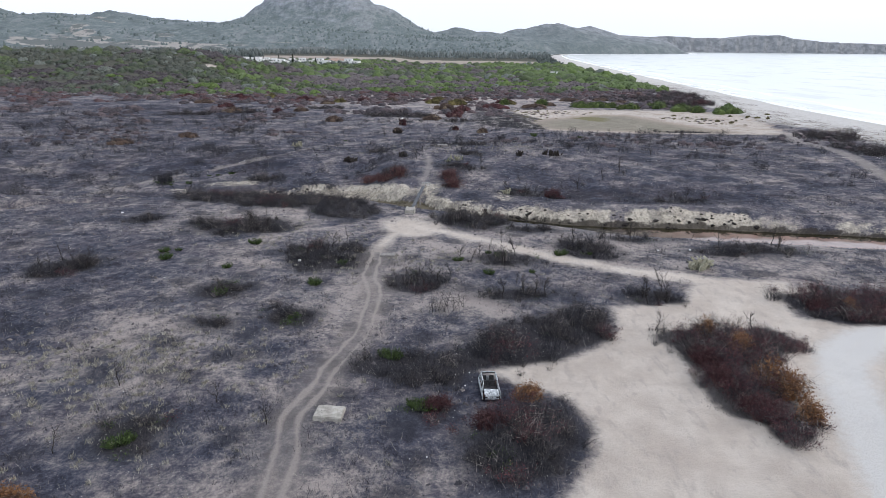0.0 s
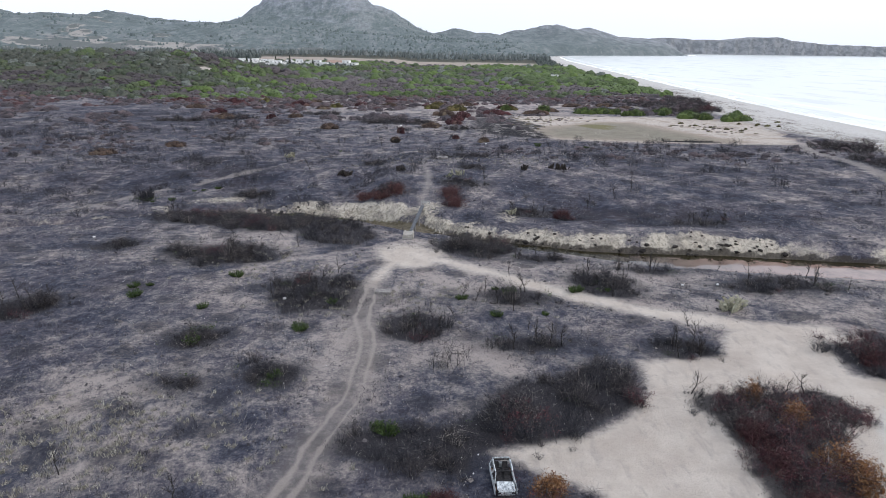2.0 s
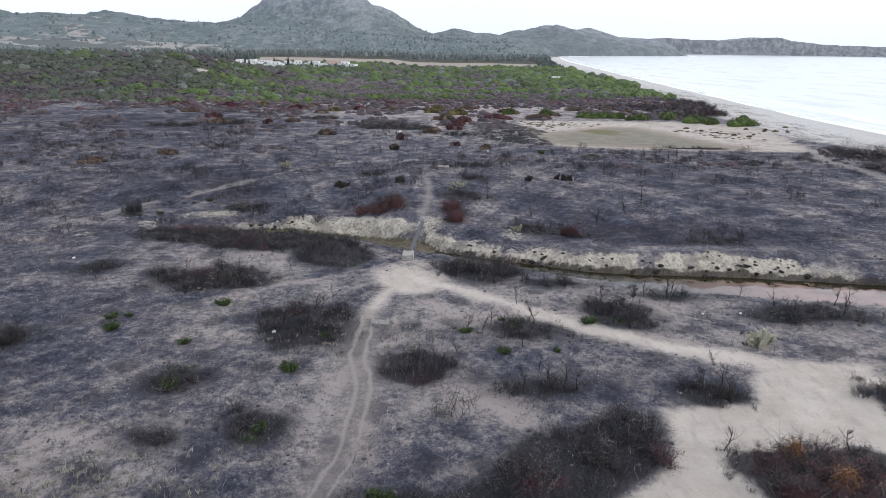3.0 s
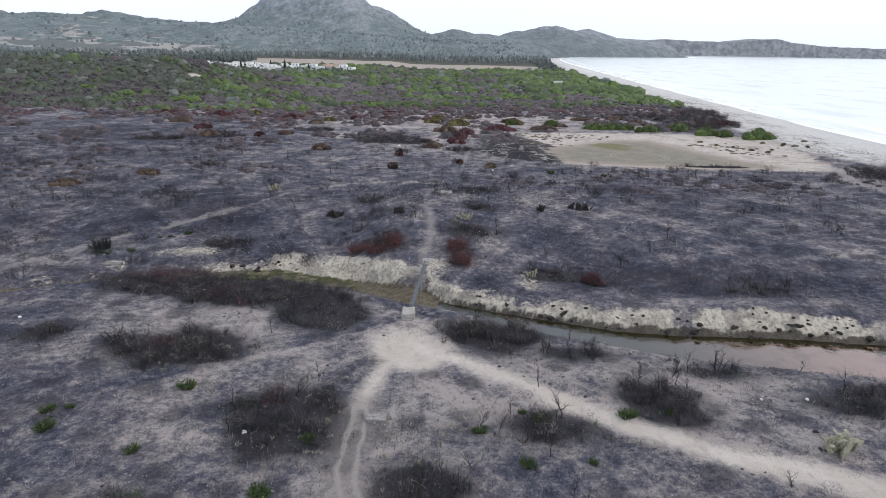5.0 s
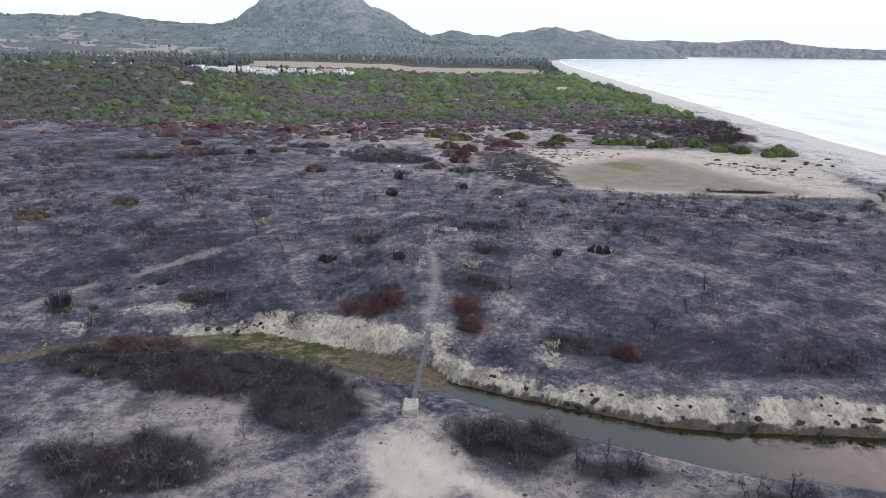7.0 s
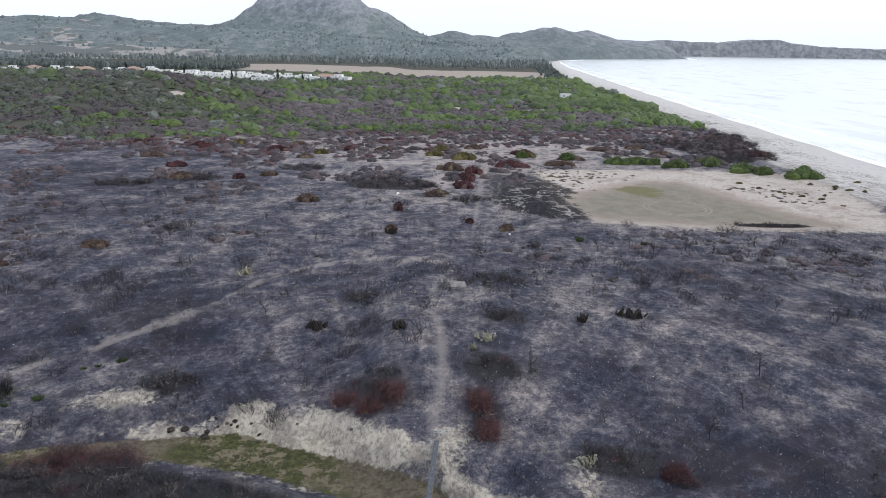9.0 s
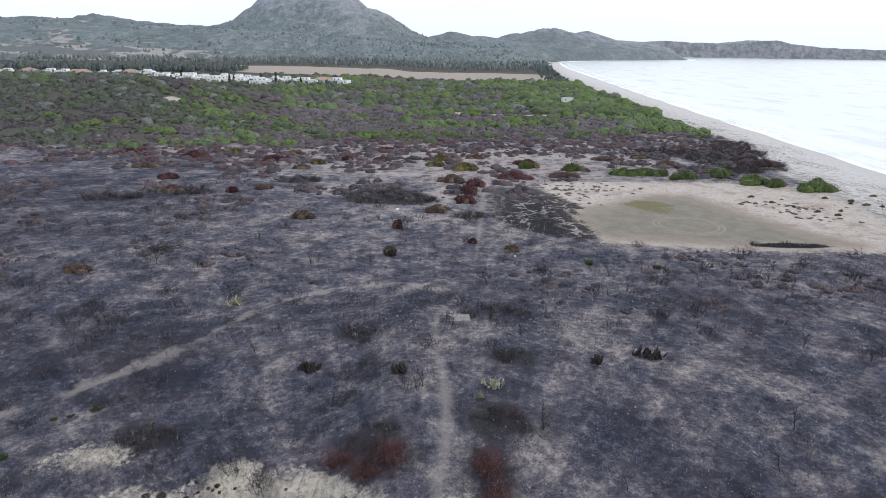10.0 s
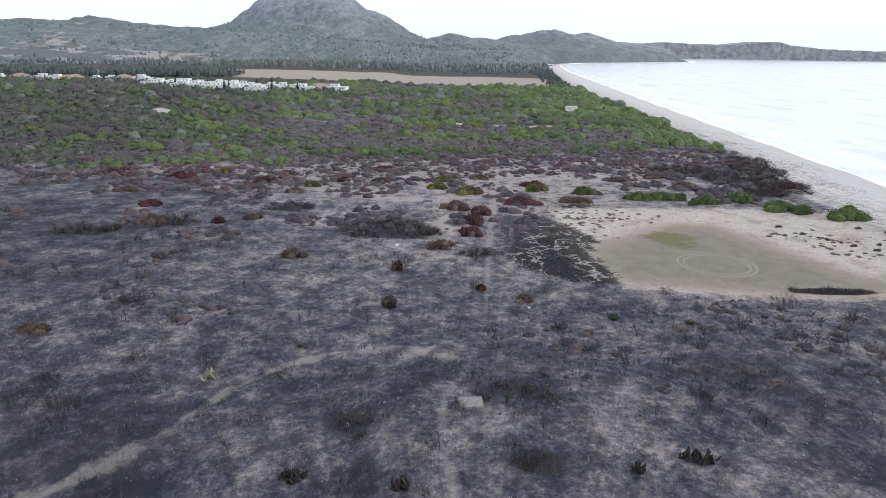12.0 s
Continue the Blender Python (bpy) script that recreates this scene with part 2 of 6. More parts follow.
TRACK_THICKETS = [(-27.4, -9.6, 7.8, 5.2, 1.3, 0.02, 0.01), (-12.3, -24, 7, 6, 1.3, 0.02, 0.03), (-44.6, -5.6, 3.1, 3, 1.2, 0, 0), (9.5, -5.4, 5.6, 3.6, 1.8, 0.03, 0.02),
                  (25.6, -19.7, 5.1, 4.6, 1.2, 0, 0.04), (52, 12, 6, 2.5, 0.9, 0.02, 0), (18.5, -9.8, 4.5, 1.8, 1.1, 0, 0.03), (33, -13.5, 5, 1.4, 0.9, 0, 0.03),
                  (51, -19, 7, 4, 0.9, 0.02, 0.03)]
CREEK_THICKETS = [(14, 70, 7, 3.5, 0.7, 0, 0), (-12, 63, 5, 3, 0.7, 0, 0), (12.5, 53, 4, 3, 0.9, 0, 0), (-10.6, 63.5, 3, 2.5, 0.9, 0, 0),
                  (21, 17, 5, 2.4, 0.9, 0.02, 0), (-36.5, 36.5, 4.5, 4.5, 1.2, 0.03, 0), (10, 36, 4.5, 5, 0.9, 0.03, 0), (-7, 33, 4, 3.5, 0.9, 0.02, 0),
                  (-6.2, 28, 3.6, 2.8, 1.3, 0.35, 0), (7.4, 25, 2.4, 4.4, 1.3, 0.3, 0), (-40.5, 19, 7.4, 3.6, 2, 0.45, 0), (26.7, 14.2, 2, 2, 1.2, 0.6, 0)]
HEATH_THICKETS = [(133.7, 104, 9.5, 9, 1.8, 0.45, 0), (128, 74, 6.5, 10, 1.6, 0.1, 0), (-49, 192, 9, 7, 0.9, 0.03, 0), (-13, 167, 16, 11, 0.9, 0.03, 0),
                  (14, 143, 6, 4, 1.1, 0, 0), (-98, 163, 12, 5, 1.3, 0.1, 0), (-79, 172, 8, 6, 1.4, 0.1, 0), (-64, 110, 4, 3, 1.1, 0, 0),
                  (91, 118.8, 9.5, 2.2, 0.8, 0, 0), (139, 232, 9, 14, 1.6, 0.4, 0), (125, 247, 11, 12, 1.5, 0.3, 0), (146, 268, 10, 19, 1.6, 0.3, 0),
                  (127, 222, 8, 9, 1.4, 0.4, 0), (153, 292, 9, 14, 1.5, 0.2, 0), (112, 268, 16, 12, 1.3, 0.2, 0)]
THICKETS = LOT_THICKETS + TRACK_THICKETS + CREEK_THICKETS + HEATH_THICKETS


def ragged_round(c):
    k = 1.7 * min(c[2], c[3], 4.5)
    return lambda x, y: round_distance(c, x, y) + (fbm(x + c[0] * 3, y, 3.6 + 0.5 * c[2], 4) - 0.5) * k


def ragged_area(pts):
    return lambda x, y: area_distance(pts, x, y) + (fbm(x, y, 4.0, 4) - 0.5) * 2.4


def creek_edges(x):
    wob = (fbm(x, x * 0 + 3, 9) - 0.5) * 1.6
    return np.interp(x, CREEK_X, CREEK_NEAR) + wob, np.interp(x, CREEK_X, CREEK_FAR) + wob * 0.7


def height(x, y):
    """The lie of the land, in metres above the bridge foot."""
    x, y = np.asarray(x, float), np.asarray(y, float)
    z = (fbm(x, y, 18) - 0.5) * 0.9 * smooth(np.hypot(x, y + 8), 3, 25) + (fbm(x, y, 2.2, 3) - 0.5) * 0.42
    z = z + 2.1 * smooth(y, 12, 42) * (1 - smooth(y, 62, 98)) * np.exp(-((x - 8) / 60) ** 2)
    ridge = smooth(-x, 70, 205) * (1 - smooth(-x, 650, 950)) * np.exp(-((y - 435 - 0.06 * (x + 216)) / 92) ** 2)
    z = z + (19.5 + (fbm(x, y, 90, 3) - 0.5) * 9) * ridge
    z = z + (fbm(x, y, 60) - 0.5) * 3.0 * smooth(y, 210, 330)
    z = z + 4.5 * smooth(y, 560, 700) * (1 - smooth(x, -90, -30))
    z = z - 2.8 * smooth(-x, 4, 14) * smooth(y, 12, 22) * (1 - 0.6 * smooth(y, 44, 58)) * (1 - smooth(y, 75, 100)) * smooth(x, -120, -80)
    z = z - 0.7 * smooth(x, 22, 42) * np.exp(-((y + 14) / 8) ** 2)
    near, far = creek_edges(x)
    wide = 4.4 + 2.6 * np.exp(-((x + 17) / 11) ** 2) + (fbm(x, y, 5, 3) - 0.5) * 3.4
    up_far = 0.6 * smooth(y, far - 0.3, far + 0.9) + 0.4 * smooth(y, far + 0.4, far + wide)
    gully = (fbm(x * 1.6, y * 0.5, 1.4, 3) - 0.5) * 1.1 * up_far * (1 - smooth(y, far + 2.5, far + 6))
    up_near = 1 - smooth(y, near - 5.6, near + 0.3)
    bank = np.maximum(up_far, up_near)
    bed = -3.05 + 1.0 * np.exp(-((x - 0.3) / 4.6) ** 2) + (fbm(x, y, 6) - 0.5) * 0.35
    z = bed * (1 - bank) + z * bank + gully + 0.9 * np.exp(-(((x - 48) / 6) ** 2 + ((y - 3.6) / 2.2) ** 2))
    shore = area_distance(POND_SHORE, x, y)
    z = z * smooth(shore, -4, 14) - 0.25 * smooth(-shore, 0, 6)
    veg, coast = np.interp(y, VEG_Y, VEG_X), np.interp(y, COAST_Y, COAST_X)
    z = z * (1 - smooth(x, veg - 15, veg + 5)) + 0.9 * smooth(x, veg - 8, veg + 8)
    z = z - 1.25 * smooth(x, veg + 8, coast) - 0.05 * np.clip(x - coast, 0, 60)
    return z


def ground_at(x, y):
    return float(height(np.array([x]), np.array([y]))[0])


# ---- mesh helpers ----
def mesh_of(name, verts, faces, material, tints=None, smooth_shade=False):
    verts, faces = np.asarray(verts, np.float32), np.asarray(faces, np.int32)
    me = bpy.data.meshes.new(name)
    n, k = faces.shape
    me.vertices.add(len(verts))
    me.vertices.foreach_set("co", verts.ravel())
    me.loops.add(n * k)
    me.loops.foreach_set("vertex_index", faces.ravel())
    me.polygons.add(n)
    me.polygons.foreach_set("loop_start", np.arange(0, n * k, k, dtype=np.int32))
    me.polygons.foreach_set("use_smooth", np.full(n, smooth_shade))
    me.update(calc_edges=True)
    for key, values in (tints or {}).items():
        me.attributes.new(key, "FLOAT", "POINT").data.foreach_set("value", np.asarray(values, np.float32))
    me.materials.append(material)
    return me


def whole(name, me, label, category, kind="", group="", at=None):
    ob = tagged(new(name, me), label, category, group, kind)
    if at is not None:
        ob.matrix_world = at
    return ob


def thing(name, label, category, x, y, z=None, turn=0, group="", kind=""):
    ob = tagged(new(name), label, category, group, kind)
    ob.matrix_world = pose(x, y, ground_at(x, y) if z is None else z, 0, 0, turn)
    return ob


def under(name, me, parent, label="", kind="", at=None):
    ob = new(name, me)
    ob.parent = parent
    if kind:
        ob["kind"] = kind
    if at is not None:
        ob.matrix_local = at
    if label:
        ob["label"] = label
    return ob


def join(pieces):
    verts, faces, base = [], [], 0
    for v, f in pieces:
        if len(v):
            verts.append(v), faces.append(f + base)
            base += len(v)
    return np.concatenate(verts), np.concatenate(faces)


def frames_of(d):
    d = d / (np.linalg.norm(d, axis=1, keepdims=True) + 1e-9)
    ref = np.where(np.abs(d[:, 2:3]) < 0.9, [[0, 0, 1.0]], [[1.0, 0, 0]])
    u = np.cross(d, ref)
    u /= np.linalg.norm(u, axis=1, keepdims=True) + 1e-9
    return d, u, np.cross(d, u)


def spikes(base, tip, radius):
    """Tapered three-sided twigs from base to tip."""
    n = len(base)
    d, u, v = frames_of(tip - base)
    r = np.broadcast_to(np.asarray(radius, float), (n,))[:, None]
    ring = [base + r * (u * math.cos(a) + v * math.sin(a)) for a in (0, 2.094, 4.189)]
    verts = np.stack([*ring, tip], 1).reshape(-1, 3)
    faces = np.arange(n)[:, None, None] * 4 + np.array([[0, 1, 3], [1, 2, 3], [2, 0, 3]])[None]
    return verts, faces.reshape(-1, 3)


def leaves(centre, size, r, upward=0.3):
    """Folded four-cornered leaf tufts, facing every way."""
    n = len(centre)
    d = r.normal(size=(n, 3))
    d[:, 2] = np.abs(d[:, 2]) + upward
    d, u, v = frames_of(d)
    a = r.random((n, 1)) * 6.283
    p, q = u * np.cos(a) + v * np.sin(a), v * np.cos(a) - u * np.sin(a)
    s = np.broadcast_to(np.asarray(size, float), (n,))[:, None] * (0.6 + 0.8 * r.random((n, 1)))
    verts = np.stack([centre - p * s, centre + q * s * 0.55 + d * s * 0.25, centre + p * s, centre - q * s * 0.55 + d * s * 0.25], 1).reshape(-1, 3)
    faces = np.arange(n)[:, None, None] * 4 + np.array([[0, 1, 2], [0, 2, 3]])[None]
    return verts, faces.reshape(-1, 3)


def flakes(centre, size, r, upward=0.3):
    """Three-cornered leaf tufts, facing every way."""
    n = len(centre)
    d = r.normal(size=(n, 3))
    d[:, 2] = np.abs(d[:, 2]) + upward
    d, u, v = frames_of(d)
    a = r.random((n, 1)) * 6.283
    p, q = u * np.cos(a) + v * np.sin(a), v * np.cos(a) - u * np.sin(a)
    s = np.broadcast_to(np.asarray(size, float), (n,))[:, None] * (0.6 + 0.8 * r.random((n, 1)))
    verts = np.stack([centre - p * s, centre + p * s * 0.8 + q * s * 0.5, centre + p * s * 0.3 - q * s * 0.7], 1).reshape(-1, 3)
    return verts, np.arange(n * 3).reshape(-1, 3)


def domes(x, y, z, wide, deep, tall, r, around=9, rings=3, rough=0.28):
    """Lumpy uneven crowns that sit on the ground, one for each place."""
    n = len(x)
    up = np.linspace(-0.12, 1.25, rings)
    a = np.arange(around) * 2 * math.pi / around
    unit = [(math.cos(u) * math.cos(k), math.cos(u) * math.sin(k), math.sin(u)) for u in up for k in a] + [(0, 0, 1)]
    unit = np.array(unit)[None] * (1 + rough * (2 * r.random((n, len(unit), 1)) - 1))
    spin = r.random(n) * 6.283
    cs, sn = np.cos(spin)[:, None], np.sin(spin)[:, None]
    px, py = unit[:, :, 0] * cs - unit[:, :, 1] * sn, unit[:, :, 0] * sn + unit[:, :, 1] * cs
    verts = np.stack([x[:, None] + px * wide[:, None], y[:, None] + py * deep[:, None], z[:, None] + unit[:, :, 2] * tall[:, None]], 2)
    faces = []
    for i in range(rings - 1):
        for k in range(around):
            p, q = i * around + k, i * around + (k + 1) % around
            faces += [(p, q, q + around), (p, q + around, p + around)]
    top = rings * around
    faces += [((rings - 1) * around + k, (rings - 1) * around + (k + 1) % around, top) for k in range(around)]
    faces = np.arange(n)[:, None, None] * (top + 1) + np.array(faces)[None]
    return verts.reshape(-1, 3), faces.reshape(-1, 3), top + 1


def scrub(points, tall, r, sides=4, lean=0.5, girth=0.016, out=None):
    """Bare branching stems that rise from the points; out leans each one away from its bush's middle."""
    n = len(points)
    a, l = r.random(n) * 6.283, r.random(n) * lean
    way = np.stack([np.cos(a) * l, np.sin(a) * l, np.ones(n)], 1)
    if out is not None:
        way[:, :2] += out
    tip = points + way * np.asarray(tall)[:, None] * (0.6 + 0.5 * r.random((n, 1)))
    pieces = [spikes(points, tip, girth)]
    for k in range(sides):
        s = 0.2 + 0.65 * r.random((n, 1))
        base = points + (tip - points) * s
        side = r.normal(size=(n, 3)) * [0.75, 0.75, 0.3] + [0, 0, 0.35]
        pieces.append(spikes(base, base + side * np.asarray(tall)[:, None] * 0.5, girth * 0.6))
    return join(pieces), tip


def scatter_inside(distance, box, count, r):
    x, y = r.uniform(box[0], box[2], count), r.uniform(box[1], box[3], count)
    d = distance(x, y) + (fbm(x, y, 1.6, 3) - 0.5) * 1.8
    keep = d < 0
    return x[keep], y[keep], -d[keep]


# ---- materials ----
def make_ground_material():
    n = Nodes("burnt_coastal_ground", 0.95, 0.15)
    big, mid, small, fine = n.noise(0.035, 4), n.noise(0.22, 5, 0.65), n.noise(1.3, 5, 0.75), n.noise(7.0, 4, 0.75)
    ragged = n.math("SUBTRACT", n.math("ADD", n.math("MULTIPLY", mid, 0.5), n.math("MULTIPLY", small, 0.5)), 0.5)
    # bare earth, ash and char in one tone from soot to dust
    tone = n.math("SUBTRACT", 0.5, n.math("MULTIPLY", n.attr("char_bias"), 1.8))
    for value, weight in ((n.noise(0.045, 4, 0.6), 0.9), (n.noise(0.11, 4, 0.62), 0.8), (n.noise(0.24, 6, 0.76), 1.5), (n.noise(0.9, 4, 0.75), 1.2),
                          (n.noise(4.0, 4, 0.75), 0.95), (n.noise(14.0, 3, 0.7), 0.45)):
        tone = n.math("ADD", tone, n.math("MULTIPLY", n.math("SUBTRACT", value, 0.5), weight))
    c = n.ramp(tone, [(0.12, (0.020, 0.021, 0.031)), (0.36, (0.051, 0.054, 0.077)), (0.52, (0.103, 0.102, 0.124)), (0.70, (0.215, 0.198, 0.198)), (0.92, (0.39, 0.345, 0.322))])
    warm = n.step(n.noise(0.11, 5, 0.7), 0.36, 0.64)
    c = n.mix(warm, n.mix(0.16, c, (0.050, 0.060, 0.092)), n.mix(0.14, c, (0.21, 0.155, 0.145)))
    # round scorch marks where single shrubs burnt down
    mark = n.math("ADD", n.cells(0.19), n.math("MULTIPLY", ragged, 1.1))
    c = n.mix(n.step(mark, 0.42, 0.18, 0.0, 0.62), c, (0.036, 0.036, 0.046))
    # dark litter under the thickets
    thick = n.math("ADD", n.attr("thick_d"), n.math("MULTIPLY", ragged, -4.0))
    c = n.mix(n.step(thick, 2.4, -1.8, 0.0, 0.84), c, n.mix(n.step(fine, 0.4, 0.7), (0.026, 0.028, 0.037), (0.068, 0.069, 0.083)))
    # unburnt scrub floor
    zone = n.math("ADD", n.attr("zone"), n.math("MULTIPLY", ragged, -60.0))
    living = n.mix(n.step(small, 0.35, 0.65), (0.052, 0.056, 0.040), (0.100, 0.096, 0.080))
    living = n.mix(n.step(n.math("ADD", n.attr("gap"), n.math("MULTIPLY", ragged, 0.8)), 0.35, 0.6), living, (0.40, 0.355, 0.315))
    c = n.mix(n.step(zone, -6.0, 10.0), c, living)
    # field of dry stubble
    field = n.mix(n.noise(0.05, 4, 0.6, stretch=(0.3, 2.0, 1)), (0.28, 0.24, 0.205), (0.36, 0.31, 0.265))
    c = n.mix(n.step(n.attr("field_d"), 6.0, -6.0), c, field)
    # footpaths
    path = n.math("ADD", n.attr("path_d"), n.math("MULTIPLY", ragged, 5.0))
    c = n.mix(n.step(path, 1.3, -0.4, 0.0, 0.5), c, n.mix(small, (0.29, 0.255, 0.232), (0.45, 0.405, 0.362)))
    # creek bank and bed
    pale = n.mix(n.step(n.noise(1.5, 6, 0.8, stretch=(1.3, 0.7, 1)), 0.34, 0.56), (0.23, 0.205, 0.175), (0.60, 0.54, 0.445))
    pale = n.mix(n.step(n.noise(0.30, 4, 0.7), 0.38, 0.54), n.mix(0.5, pale, (0.13, 0.12, 0.115)), pale)
    bank = n.math("ADD", n.attr("bank"), n.math("MULTIPLY", ragged, -3.2))
    c = n.mix(n.step(bank, 0.30, 0.75, 0, 0.92), c, pale)
    c = n.mix(n.step(n.math("ADD", n.attr("damp"), n.math("MULTIPLY", ragged, 2.0)), 0.38, 0.75, 0, 0.85), c, (0.050, 0.043, 0.036))
    mud = n.mix(n.step(small, 0.36, 0.62), (0.085, 0.073, 0.048), (0.175, 0.148, 0.108))
    weed = n.mix(n.step(small, 0.4, 0.62), (0.042, 0.047, 0.021), (0.096, 0.097, 0.040))
    weed = n.mix(n.step(n.noise(0.5, 5, 0.75), 0.50, 0.60, 0, 0.9), weed, (0.21, 0.175, 0.125))
    mud = n.mix(n.step(n.math("ADD", n.attr("weed"), n.math("MULTIPLY", ragged, 3.0)), 0.36, 0.66), mud, weed)
    c = n.mix(n.step(n.math("ADD", n.attr("bed"), n.math("MULTIPLY", ragged, 1.6)), 0.4, 0.7), c, mud)
    # loose sand of the parking lot and the vehicle tracks
    sand = n.mix(n.step(mid, 0.3, 0.7), (0.505, 0.440, 0.385), (0.65, 0.585, 0.52))
    sand = n.mix(n.step(fine, 0.3, 0.8, 0.0, 0.25), sand, (0.36, 0.31, 0.27))
    sand = n.mix(n.step(n.noise(0.9, 3, 0.6, stretch=(1, 0.4, 1)), 0.52, 0.70, 0, 0.5), sand, (0.38, 0.335, 0.305))
    edge = n.math("ADD", n.attr("sand_d"), n.math("MULTIPLY", ragged, 4.0))
    c = n.mix(n.step(edge, 0.9, -0.8), c, sand)
    white = n.math("ADD", n.attr("white_d"), n.math("MULTIPLY", ragged, 5.0))
    c = n.mix(n.math("MULTIPLY", n.step(white, 3.6, 1.2), n.step(edge, 0.3, -0.6)), c, (0.66, 0.645, 0.62))
    litter = n.math("ADD", n.attr("thick_d"), n.math("MULTIPLY", ragged, 2.0))
    c = n.mix(n.step(litter, -0.1, -1.1, 0.0, 0.9), c, n.mix(n.step(fine, 0.4, 0.7), (0.027, 0.026, 0.031), (0.075, 0.068, 0.072)))
    # wheel ruts of the west track
    rut = n.math("ABSOLUTE", n.math("SUBTRACT", n.attr("rut_d"), 0.70))
    rut = n.math("ADD", n.math("ADD", rut, n.math("MULTIPLY", ragged, 1.1)), n.math("MULTIPLY", n.math("SUBTRACT", n.noise(0.12, 3), 0.5), 0.8))
    c = n.mix(n.step(rut, 0.38, 0.04, 0.0, 0.72), c, (0.48, 0.425, 0.38))
    c = n.mix(n.step(n.math("ADD", n.attr("rut_d"), n.math("MULTIPLY", ragged, 3.5)), 3.4, 0.4, 0.0, 0.52), c, n.mix(small, (0.15, 0.135, 0.13), (0.34, 0.30, 0.275)))
    # dry pond and its pale shore
    shore = n.math("ADD", n.attr("shore_d"), n.math("MULTIPLY", ragged, 34.0))
    salt = n.mix(n.step(small, 0.35, 0.7), (0.41, 0.355, 0.31), (0.57, 0.52, 0.47))
    salt = n.mix(n.step(n.noise(0.12, 5, 0.7), 0.48, 0.64, 0, 0.75), salt, (0.30, 0.245, 0.205))
    salt = n.mix(n.step(n.noise(0.8, 5, 0.75), 0.56, 0.66, 0, 0.7), salt, (0.17, 0.145, 0.12))
    c = n.mix(n.step(shore, 1.5, -1.5), c, salt)
    pond = n.math("ADD", n.attr("pond_d"), n.math("MULTIPLY", ragged, 9.0))
    clay = n.mix(n.step(mid, 0.3, 0.7), (0.205, 0.186, 0.148), (0.255, 0.232, 0.188))
    clay = n.mix(n.step(pond, -9.0, 3.0, 0.0, 0.85), clay, n.mix(small, (0.27, 0.215, 0.175), (0.37, 0.31, 0.265)))
    c = n.mix(n.step(pond, 8.0, -2.0), c, clay)
    moss = n.math("ADD", n.attr("moss_d"), n.math("MULTIPLY", ragged, 26.0))
    c = n.mix(n.step(moss, 2.0, -3.0, 0.0, 0.8), c, (0.15, 0.138, 0.060))
    # peat that burnt black beside the pond, with pale cracks
    black = n.math("ADD", n.attr("black_d"), n.math("MULTIPLY", ragged, 16.0))
    crack = n.math("ABSOLUTE", n.math("SUBTRACT", n.noise(0.11, 5, 0.6), 0.5))
    peat = n.mix(n.step(n.math("ADD", crack, n.math("MULTIPLY", n.math("SUBTRACT", mid, 0.5), 0.10)), 0.002, 0.020), (0.32, 0.295, 0.28), n.mix(n.step(small, 0.4, 0.65), (0.008, 0.008, 0.010), (0.028, 0.026, 0.031)))
    ashy = n.step(n.math("ADD", n.attr("pond_d"), n.math("MULTIPLY", n.math("SUBTRACT", n.noise(0.16, 4, 0.7), 0.5), 40.0)), 16.0, 30.0)
    peat = n.mix(n.math("MULTIPLY", ashy, 0.5), peat, n.mix(n.step(small, 0.35, 0.65), (0.052, 0.051, 0.062), (0.15, 0.138, 0.14)))
    c = n.mix(n.step(black, 1.5, -1.5, 0.0, 0.92), c, peat)
    c = n.mix(n.step(n.math("ADD", n.attr("strip_d"), n.math("MULTIPLY", ragged, 2.6)), 0.4, -0.4), c, (0.016, 0.014, 0.016))
    # beach
    beach = n.math("ADD", n.attr("beach_d"), n.math("MULTIPLY", ragged, 16.0))
    strand = n.mix(n.step(n.math("SUBTRACT", n.noise(0.45, 5, 0.75), n.math("MULTIPLY", n.attr("beach_d"), 0.0035)), 0.40, 0.56, 0, 0.75), n.mix(mid, (0.49, 0.475, 0.455), (0.59, 0.575, 0.555)), (0.30, 0.265, 0.23))
    c = n.mix(n.step(beach, -2.0, 3.0), c, strand)
    c = n.mix(n.step(n.attr("wet_d"), -16.0, -3.0, 0.0, 0.65), c, (0.50, 0.48, 0.455))
    n.bump(n.math("ADD", small, n.math("MULTIPLY", fine, 0.7)), 1.0, 0.3)
    return n.done(c)


GROUND = make_ground_material()
CHAR = by_island("charred_twigs", (0.018, 0.018, 0.022), (0.072, 0.071, 0.081), (0.20, 0.19, 0.195), 0.05)
CHAR_BROWN = by_island("scorched_brown_twigs", (0.026, 0.025, 0.028), (0.108, 0.096, 0.098), (0.22, 0.195, 0.185), 0.08)
CHAR_GREY = by_island("scorched_grey_twigs", (0.03, 0.029, 0.032), (0.13, 0.118, 0.118), (0.34, 0.31, 0.285), 0.16)
RED_LEAF = by_island("heat_killed_red_leaves", (0.058, 0.026, 0.032), (0.150, 0.062, 0.068), (0.20, 0.14, 0.13), 0.10)
RUST_LEAF = by_island("scorched_orange_leaves", (0.13, 0.062, 0.034), (0.27, 0.138, 0.060), (0.33, 0.20, 0.11), 0.2)
GREEN_SHOOT = by_island("fresh_green_shoots", (0.028, 0.044, 0.018), (0.070, 0.104, 0.036), (0.115, 0.158, 0.056), 0.15)
STRAW = by_island("ash_grey_straw", (0.12, 0.11, 0.11), (0.28, 0.25, 0.235), (0.45, 0.42, 0.37), 0.2)
